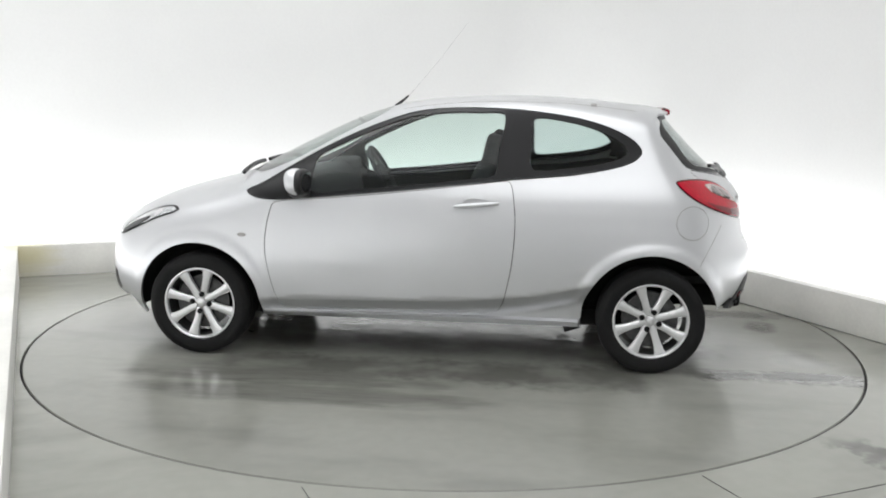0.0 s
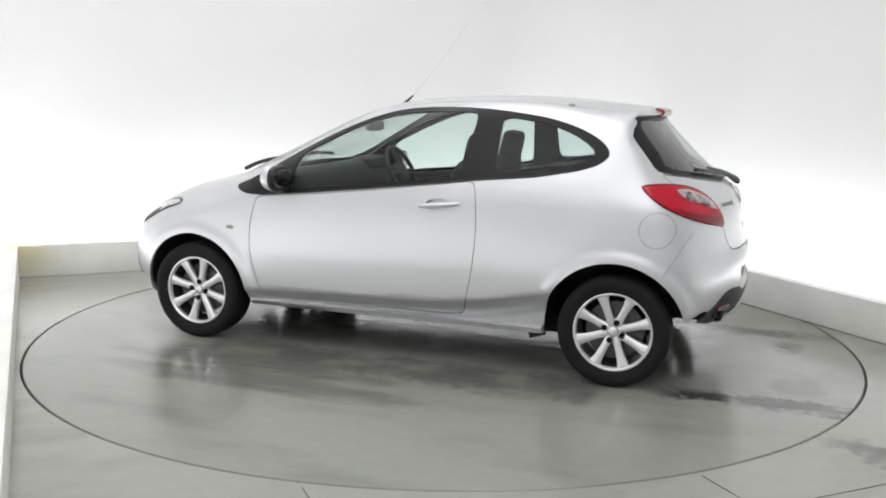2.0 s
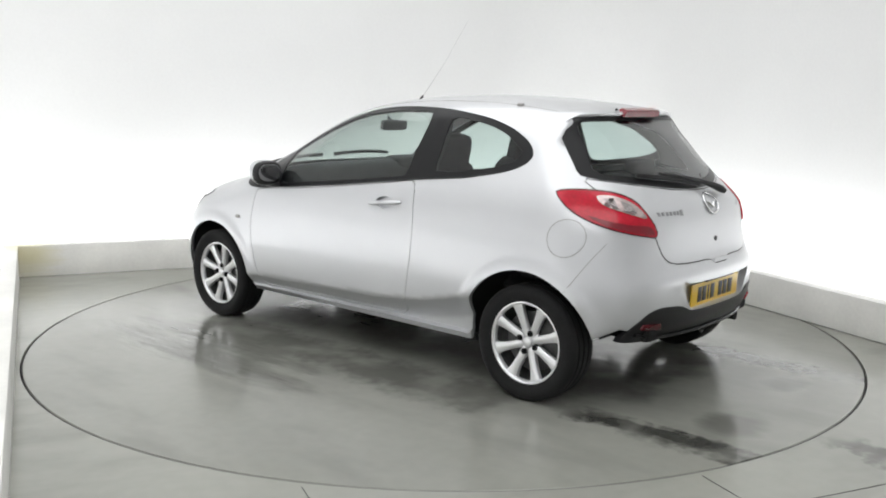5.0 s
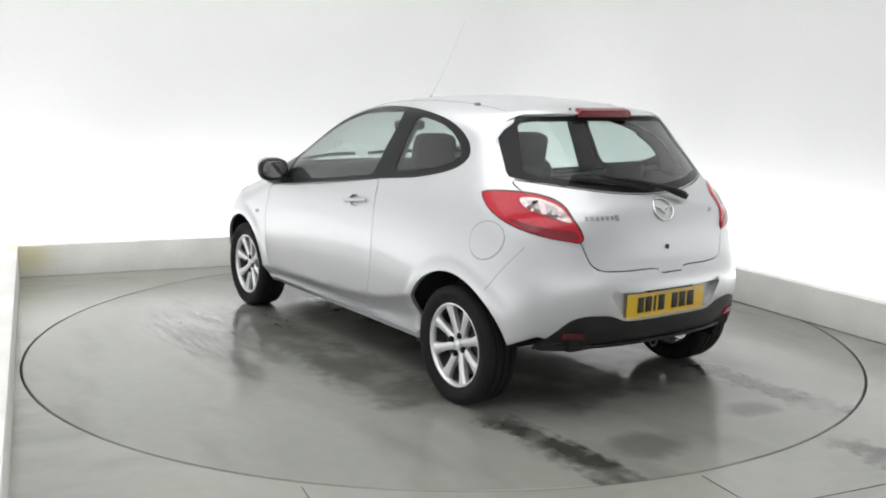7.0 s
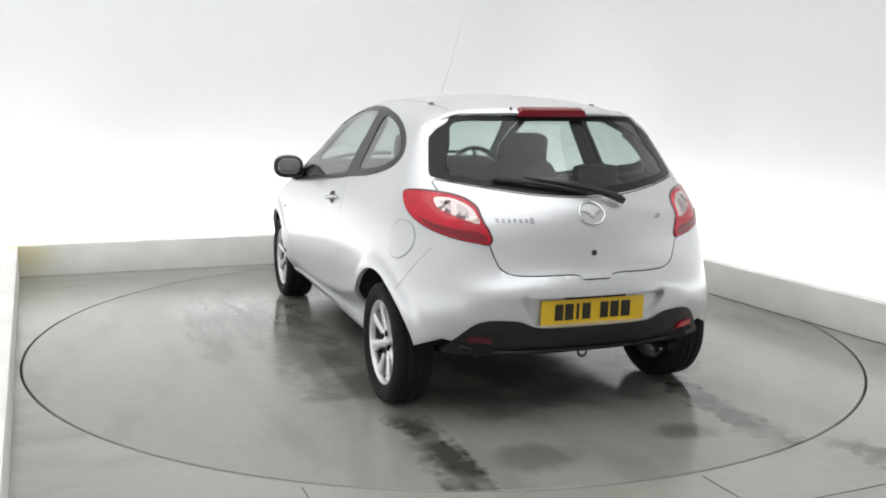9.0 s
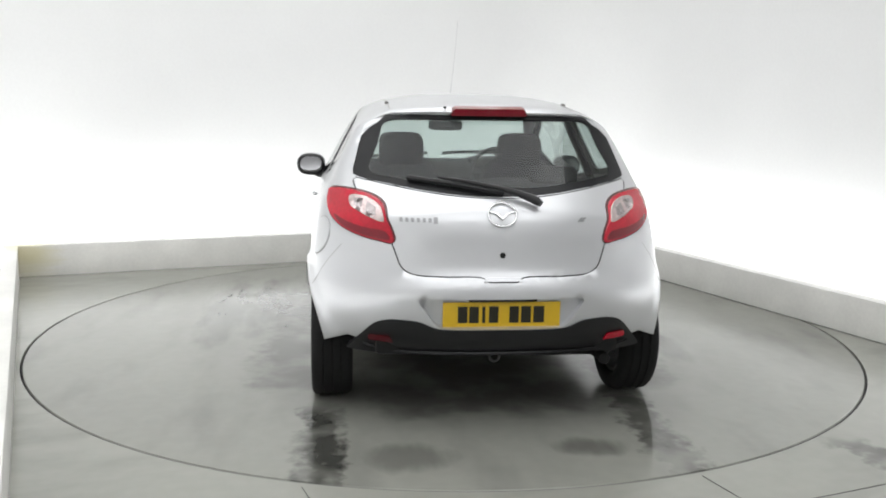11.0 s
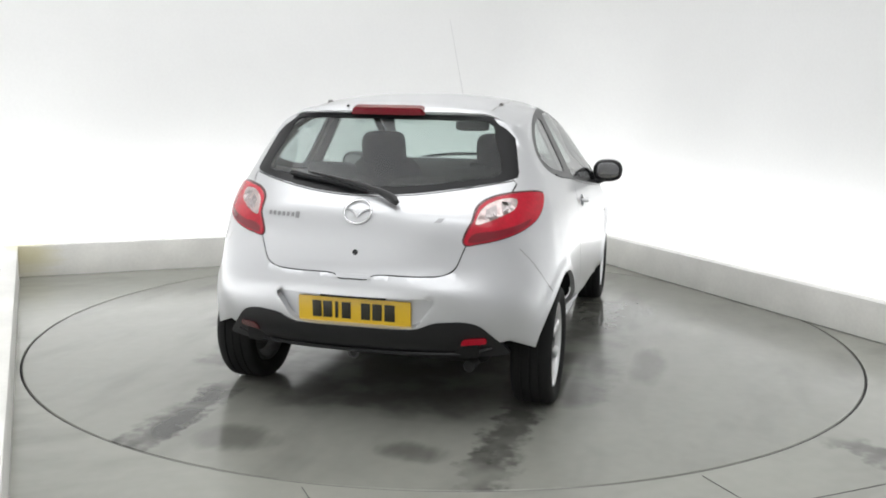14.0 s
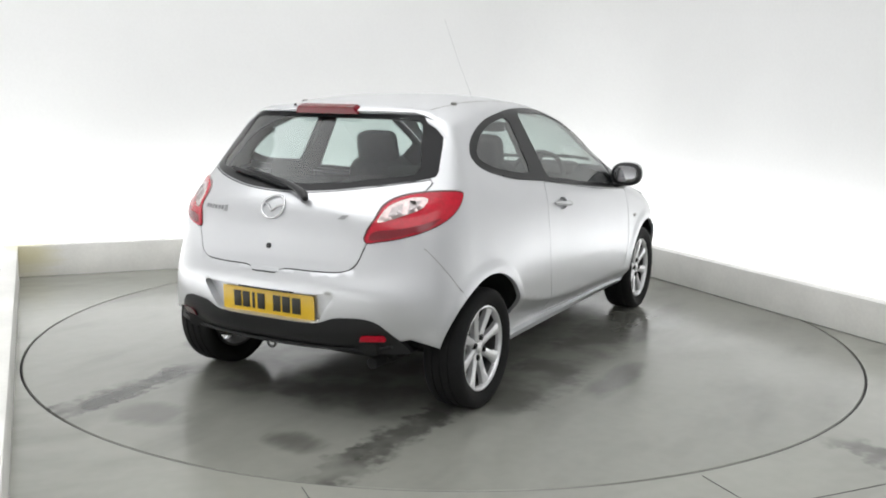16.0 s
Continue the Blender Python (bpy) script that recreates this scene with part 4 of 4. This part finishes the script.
    for side in (1, -1):
        p = top_skin([-0.90, -0.93], [0.46 * side] * 2, 0.003)
        v, f = tube(p, 0.010, 8)
        raw("roof_mount_cap", v, f, M_STEEL, car, "small grey roof bar cap")


def bumpers(car):
    pan = over_part("plate_recess", RECESS, [], M_PAINT, car, -0.042, 0.04, "silver recess for the number plate", -0.042)
    black = spline([(0.0, 0.457), (-0.26, 0.459), (-0.30, 0.466), (-0.36, 0.490), (-0.42, 0.496), (-0.49, 0.496), (-0.55, 0.478), (-0.60, 0.430), (-0.655, 0.368), (-0.672, 0.345), (-0.62, 0.336), (-0.40, 0.331), (0.0, 0.328),
                    (0.40, 0.331), (0.62, 0.336), (0.672, 0.345), (0.655, 0.368), (0.60, 0.430), (0.55, 0.478), (0.49, 0.496), (0.42, 0.496), (0.36, 0.490), (0.30, 0.466), (0.26, 0.459)], 4, True)
    v = decal("rear_valance", resample(black, 0.02), (-1.5, 0, 0), REAR_U, REAR_V, M_BLACK, car, 0.006, 0.03, "black plastic lower bumper", 0.03)
    lip = rear_skin(np.linspace(-0.60, 0.60, 25), np.full(25, 0.350), 0.012)
    a, f = tube(lip, 0.008, 6)
    raw("valance_lip", a, f, M_GLOSSBLACK, v)
    plate = part("number_plate", box_bm(0.006, 0.52, 0.112, pose(-1.818, 0, 0.520, 0, -2, 0), 0.002), M_YELLOW, car, "yellow number plate with black bars")
    ys = [0.185, 0.135, 0.092, 0.048, -0.042, -0.095, -0.152]
    ws = [0.042, 0.042, 0.014, 0.042, 0.042, 0.044, 0.048]
    for y, w in zip(ys, ws):
        part("plate_bar", box_bm(0.002, w, 0.074, pose(-1.8222, y - 0.012, 0.520, 0, -2, 0), 0.0005), M_PLATEBLACK, plate)
    part("plate_top_bar", box_bm(0.030, 0.30, 0.014, pose(-1.832, 0, 0.588), 0.004), M_BLACK, car, "black bar above the number plate")
    # shut lines between bumper and wing
    for side in (1, -1):
        xs, zs = np.linspace(-1.60, -1.47, 9), np.linspace(0.800, 0.575, 9)
        a, f = tube(flank_points(np.c_[xs, zs], side, -0.0010), 0.0018, 6)
        raw("bumper_seam", a, f, M_STEEL, car)
    flap = flank_part("fuel_flap", oval(-1.438, 0.817, 0.083, 0.083, 36), [], M_PAINT, car, 1, 0.0030, 0.03, "round silver fuel flap", 0.004)
    p = flank_points(oval(-1.438, 0.817, 0.0865, 0.0865, 48), 1, -0.0012)
    a, f = tube(np.vstack([p, p[:2]]), 0.0022, 6, False)
    raw("flap_gap", a, f, M_STEEL, flap)
    # exhaust and towing eye
    a, f = tube([(-1.55, -0.50, 0.275), (-1.66, -0.50, 0.285), (-1.72, -0.50, 0.283)], 0.026, 14)
    raw("exhaust_pipe", a, f, M_DARK, car, "short dark exhaust pipe")
    ring = [(-1.77 + 0.0, 0.02 + 0.022 * math.cos(k), 0.318 + 0.022 * math.sin(k)) for k in np.linspace(0, 2 * math.pi, 15)]
    a, f = tube(ring, 0.006, 6, False)
    raw("towing_eye", a, f, M_BARREL, car, "small dark steel towing eye")


def underside(car):
    part("underbody", box_bm(2.62, 1.18, 0.10, pose(0.12, 0, 0.245), 0.02), M_DARK, car, "dark underbody")
    part("floor_pan", box_bm(1.62, 1.36, 0.06, pose(0, 0, 0.262), 0.01), M_DARK, car)
    part("rear_underbody", box_bm(0.44, 1.10, 0.12, pose(-1.54, 0, 0.385), 0.03), M_DARK, car)
    part("silencer", box_bm(0.26, 0.42, 0.11, pose(-1.50, -0.36, 0.325), 0.045, 3), M_DARK, car)
    part("front_underbody", box_bm(0.34, 0.90, 0.12, pose(1.60, 0, 0.26), 0.03), M_DARK, car)
    for side in (1, -1):
        part("jacking_lug", box_bm(0.09, 0.03, 0.035, pose(-0.83, side * 0.72, 0.218, 0, 18, 0), 0.008), M_BLACK, car, "small black lug under the sill")
    for cx, cz, r, last in ((1.245, 0.280, 0.372, 185), (-1.238, 0.285, 0.376, 169)):
        for side in (1, -1):
            verts, faces, n = [], [], 25
            for a in np.linspace(radians(-5), radians(last), n):
                x, z = cx + r * math.cos(a), cz + r * math.sin(a)
                y = float(flank(np.array([x]), np.array([z]))[0]) * 0.965
                verts += [(x, side * y, z), (x, side * 0.50, z), ]
            for i in range(n - 1):
                faces.append((2 * i, 2 * i + 1, 2 * i + 3, 2 * i + 2))
            k = len(verts)
            verts.append((cx, side * 0.50, cz))
            faces += [(2 * i + 1, k, 2 * i + 3) for i in range(n - 1)]
            raw("wheel_arch_liner", verts, faces, M_DARK, car, "black wheel arch liner")


def wheel(car, x, side):
    """Alloy wheel with eight spokes; the outer face towards +y, turned for the other side."""
    m = Matrix.Translation((x, side * 0.738, 0.287)) @ Matrix.Rotation(0 if side > 0 else math.pi, 4, "Z") @ Matrix.Rotation(radians(12 if x > 0 else 0), 4, "Y")
    # hub disc and rim well: darkened alloy for the shade behind the spokes
    v, f = lathe([(0.135, -0.02), (0.150, -0.02), (0.150, 0.012), (0.135, 0.012), (0.06, 0.015), (0.06, -0.02)], 40)
    hub = raw("wheel", v, f, M_BARREL, car, "alloy wheel with a black tyre")
    hub.matrix_local = m
    tyre = [(0.208, -0.075), (0.225, -0.090), (0.250, -0.096), (0.272, -0.092), (0.283, -0.080), (0.2865, -0.060), (0.2865, -0.045), (0.280, -0.044), (0.280, -0.036), (0.287, -0.035), (0.287, -0.006), (0.280, -0.005), (0.280, 0.005),
            (0.287, 0.006), (0.287, 0.035), (0.280, 0.036), (0.280, 0.044), (0.2865, 0.045), (0.2865, 0.060), (0.283, 0.080), (0.272, 0.092), (0.262, 0.0945), (0.259, 0.0965), (0.250, 0.097), (0.235, 0.095), (0.222, 0.090), (0.2035, 0.081), (0.199, 0.06), (0.199, -0.06)]
    v, f = lathe(tyre, 72)
    raw("tyre", v, f, M_TYRE, hub, "black rubber tyre", 40)
    well = [(0.198, -0.07), (0.198, 0.050), (0.190, 0.050), (0.185, -0.07)]
    v, f = lathe(well, 72)
    raw("rim_well", v, f, M_BARREL, hub, "inner rim, darkened for the shade behind the spokes", 40)
    barrel = [(0.203, 0.048), (0.203, 0.055), (0.205, 0.068), (0.210, 0.0745), (0.210, 0.080), (0.204, 0.081), (0.197, 0.074), (0.1945, 0.066), (0.1945, 0.052)]
    barrel = [(r * 0.965, o) for r, o in barrel]
    v, f = lathe(barrel, 72)
    rim = raw("rim", v, f, M_ALLOY, hub, "silver alloy rim with eight spokes", 40)
    for i in range(8):
        a = 2 * math.pi * (i + 0.5) / 8 + radians(4)
        rad = [0.030, 0.060, 0.100, 0.147, 0.179, 0.194]
        half = [0.0205, 0.0195, 0.0185, 0.0215, 0.0275, 0.0370]
        face = [0.052, 0.056, 0.060, 0.066, 0.070, 0.070]
        sv, sf = [], []
        for r, h, y in zip(rad, half, face):
            for t, dy in ((-1.0, -0.028), (-1.0, -0.006), (-0.72, 0.0), (0, 0.002), (0.72, 0.0), (1.0, -0.006), (1.0, -0.028)):
                px, pz = r, t * h
                sv.append((px * math.cos(a) - pz * math.sin(a), y + dy, px * math.sin(a) + pz * math.cos(a)))
        for j in range(len(rad) - 1):
            for q in range(6):
                k = j * 7 + q
                sf.append((k, k + 1, k + 8, k + 7))
        raw("spoke", sv, sf, M_ALLOY, rim, "", 40)
    v, f = lathe([(0.0005, 0.066), (0.020, 0.065), (0.026, 0.060), (0.028, 0.050), (0.052, 0.048), (0.062, 0.038), (0.062, 0.02), (0.0005, 0.02)], 32, "Y", False)
    raw("centre_cap", v, f, M_ALLOY, rim, "round silver wheel centre cap", 40)
    # nuts in black, which also paints the shade in their holes
    for i in range(4):
        a = 2 * math.pi * i / 4 + radians(20)
        v, f = lathe([(0.0005, 0.052), (0.009, 0.0520), (0.0095, 0.046), (0.0150, 0.049), (0.0160, 0.030), (0.0005, 0.030)], 12, "Y", False)
        n = raw("wheel_nut", v, f, M_GLOSSBLACK, rim, "wheel nut, dark for its shaded hole", 30)
        n.location = (0.049 * math.cos(a), 0.014, 0.049 * math.sin(a))
    # brake
    v, f = lathe([(0.120, -0.004), (0.120, 0.006), (0.07, 0.006), (0.07, -0.004)], 32)
    raw("brake_disc", v, f, M_STEEL, hub, "", 40)
    return hub


def mirrors(car):
    for side in (1, -1):
        m = pose(0.655, 0.885 * side, 0.990, 0, 0, -8 * side)
        bm = pebble(0.125, 0.186, 0.140, m, 2.7)
        back = m.inverted()
        for w in bm.verts:
            c = back @ w.co
            c.x = max(c.x, -0.030)
            c.z += 0.012 * (c.x / 0.06)
            w.co = m @ c
        h = part("door_mirror", bm, M_PAINT, car, "door mirror with silver cap and black housing")
        bm = pebble(0.080, 0.192, 0.146, pose(0.634, 0.885 * side, 0.988, 0, 0, -8 * side), 2.5)
        m = pose(0.634, 0.885 * side, 0.988, 0, 0, -8 * side)
        back = m.inverted()
        for w in bm.verts:
            c = back @ w.co
            c.x = max(c.x, -0.026)
            w.co = m @ c
        part("mirror_rim", bm, M_BLACK, h, "black mirror housing")
        bm = pebble(0.006, 0.148, 0.102, pose(0.6065, 0.885 * side, 0.990, 0, 0, -8 * side), 2.6)
        part("mirror_glass", bm, M_MIRROR, h, "mirror glass")
        bm = pebble(0.12, 0.16, 0.050, pose(0.665, 0.795 * side, 0.916, 10 * side, 0, 0), 2.6)
        part("mirror_foot", bm, M_BLACK, h, "black mirror foot")


def roof_items(car):
    v, f = tube([(0.27, 0, 1.390), (0.235, 0, 1.418), (0.19, 0, 1.456)], [0.012, 0.009, 0.005], 8)
    a = raw("aerial", v, f, M_BLACK, car, "black aerial foot with a thin mast")
    v, f = tube([(0.19, 0, 1.455), (0.02, 0, 1.65), (-0.17, 0.004, 1.90)], [0.0014, 0.0010, 0.0007], 6)
    raw("mast", v, f, M_MAST, a, "thin grey aerial mast")
    for y0, y1 in ((0.52, 0.05), (-0.06, -0.50)):
        ys = np.linspace(y0, y1, 8)
        v, f = tube(top_skin(np.interp(ys, [-0.55, -0.06, -0.05, 0.05, 0.55], [0.98, 1.08, 1.08, 1.08, 1.06]), ys, 0.026), 0.013, 6)
        raw("windscreen_wiper", v, f, M_BLACK, car, "black windscreen wiper")
    # roof ditch seams beside the roof panel
    for side in (1, -1):
        xs = np.linspace(-1.22, 0.15, 30)
        v, f = tube(top_skin(xs, np.full(30, 0.455 * side), -0.0012), 0.0028, 6)
        raw("roof_seam", v, f, M_STEEL, car)


def soft_box(sx, sy, sz, m, bevel):
    return pebble(sx, sy, sz, m, 5.0, 32, 20)


def interior(car):
    # trim behind the flanks and the roof lining
    for side in (1, -1):
        low = resample([(0.95, 0.68), (0.95, 0.86), (0.60, 0.92), (0.10, 0.945), (-0.45, 1.010), (-0.80, 1.045), (-1.10, 1.09), (-1.45, 1.0), (-1.45, 0.72), (-0.90, 0.72), (-0.82, 0.36), (0.80, 0.36), (0.86, 0.68)], 0.06)
        flank_part("side_trim", low, [], M_LINING, car, side, -0.055, 0.09, "dark inner side trim", 0.01)
        post = resample([(-0.40, 1.02), (-0.44, 1.36), (-0.575, 1.345), (-0.565, 1.04)], 0.05)
        flank_part("pillar_trim", post, [], M_LINING, car, side, -0.03, 0.06, "dark inner pillar trim", 0.01)
        tailp = resample([(-1.09, 1.09), (-1.115, 1.16), (-1.06, 1.23), (-0.98, 1.285), (-1.10, 1.30), (-1.24, 1.15), (-1.30, 1.06)], 0.05)
        flank_part("rear_pillar_trim", tailp, [], M_LINING, car, side, -0.03, 0.06, "dark rear pillar trim", 0.01)
    a0, a1 = arc_at(0.16, 1.42), arc_at(-1.22, 1.42)
    ys = resample([(a0, -0.47), (a1, -0.47), (a1, 0.47), (a0, 0.47)], 0.08)
    over_part("headliner", ys, [], M_HEADLINER, car, -0.035, 0.12, "light grey roof lining", 0.01)
    part("cabin_floor", box_bm(1.66, 1.36, 0.03, pose(0.0, 0, 0.315), 0.005), M_LINING, car)
    part("boot_floor", box_bm(0.50, 1.05, 0.05, pose(-1.42, 0, 0.46), 0.01), M_LINING, car)
    bm = soft_box(0.46, 1.36, 0.30, pose(0.80, 0, 0.865, 0, 9, 0), 0.07)
    d = part("dashboard", bm, M_LINING, car, "dark dashboard")
    bm = soft_box(0.16, 0.36, 0.09, pose(0.66, -0.36, 1.005), 0.035)
    part("instrument_hood", bm, M_LINING, d)
    # steering wheel on the right-hand side
    m = pose(0.41, -0.36, 0.950, 0, -62, 0)
    ring = [m @ Vector((0.182 * math.cos(a), 0.182 * math.sin(a), 0)) for a in np.linspace(0, 2 * math.pi, 41)]
    v, f = tube(ring, 0.015, 8, False)
    s = raw("steering_wheel", v, f, M_LINING, car, "dark steering wheel")
    bm = soft_box(0.13, 0.15, 0.05, m @ pose(0, 0, -0.01), 0.02)
    part("wheel_boss", bm, M_LINING, s)
    for a in (0, math.pi / 2, math.pi):
        v, f = tube([m @ Vector((0.04 * math.sin(a), 0.04 * math.cos(a), 0)), m @ Vector((0.18 * math.sin(a), 0.18 * math.cos(a), 0))], 0.014, 6)
        raw("wheel_spoke", v, f, M_LINING, s)
    # front seats
    for y in (0.345, -0.345):
        seat = part("front_seat", soft_box(0.50, 0.50, 0.16, pose(-0.02, y, 0.50, 0, -8, 0), 0.06), M_SEAT, car, "charcoal cloth front seat")
        bm = soft_box(0.14, 0.48, 0.62, pose(-0.25, y, 0.80, 0, -17, 0), 0.06)
        for w in bm.verts:
            if w.co.z > 0.85:
                w.co.y = y + (w.co.y - y) * (1 - 0.55 * (w.co.z - 0.85))
        part("seat_back", bm, M_SEAT, seat)
        bm = soft_box(0.10, 0.255, 0.215, pose(-0.355, y, 1.140, 0, -12, 0), 0.04)
        part("headrest", bm, M_SEAT, seat, "square cloth headrest")
        for dy in (-0.06, 0.06):
            v, f = tube([(-0.325, y + dy, 1.00), (-0.34, y + dy, 1.10)], 0.006, 6)
            raw("headrest_post", v, f, M_STEEL, seat)
        part("seat_base", box_bm(0.40, 0.40, 0.14, pose(-0.02, y, 0.40), 0.02), M_LINING, seat)
    bench = part("rear_seat", soft_box(0.48, 1.20, 0.18, pose(-0.82, 0, 0.55), 0.06), M_SEAT, car, "charcoal cloth rear bench")
    for y, w in ((0.36, 0.46), (-0.245, 0.70)):
        part("rear_seat_back", soft_box(0.14, w, 0.54, pose(-1.08, y, 0.79, 0, -16, 0), 0.05), M_SEAT, bench)
    for y in (0.36, -0.36):
        part("rear_headrest", soft_box(0.09, 0.24, 0.09, pose(-1.16, y, 1.075), 0.035), M_SEAT, bench)
    bm = soft_box(0.04, 0.225, 0.066, pose(0.45, -0.005, 1.266, 0, -8, 0), 0.018)
    r = part("inside_mirror", bm, M_LINING, car, "dark interior mirror")
    v, f = tube([(0.46, 0, 1.29), (0.50, 0, 1.315)], 0.010, 6)
    raw("mirror_stem", v, f, M_LINING, r)
    part("parcel_shelf", box_bm(0.42, 1.10, 0.025, pose(-1.36, 0, 0.985), 0.01), M_LINING, car, "dark parcel shelf")


def build_car():
    car = new("car")
    tagged(car, "silver three-door hatchback parked on the turntable", "car")
    car_shell(car)
    underside(car)
    interior(car)
    doors(car)
    tailgate(car)
    windows(car)
    bumpers(car)
    lamps(car)
    mirrors(car)
    roof_items(car)
    for x in (1.245, -1.245):
        for side in (1, -1):
            wheel(car, x, side)
    return car


setting()
disc = turntable()
car = build_car()


def motions():
    turn = [(t, Matrix.Rotation(radians(173.888 - 7.01756 * t), 4, "Z")) for t in range(17)]
    walk(disc, [(t, Matrix.Translation((0.008, 0.021, 0)) @ m) for t, m in turn])
    walk(car, [(t, m @ Matrix.Translation((0.0479, -0.0509, 0.0))) for t, m in turn])


motions()
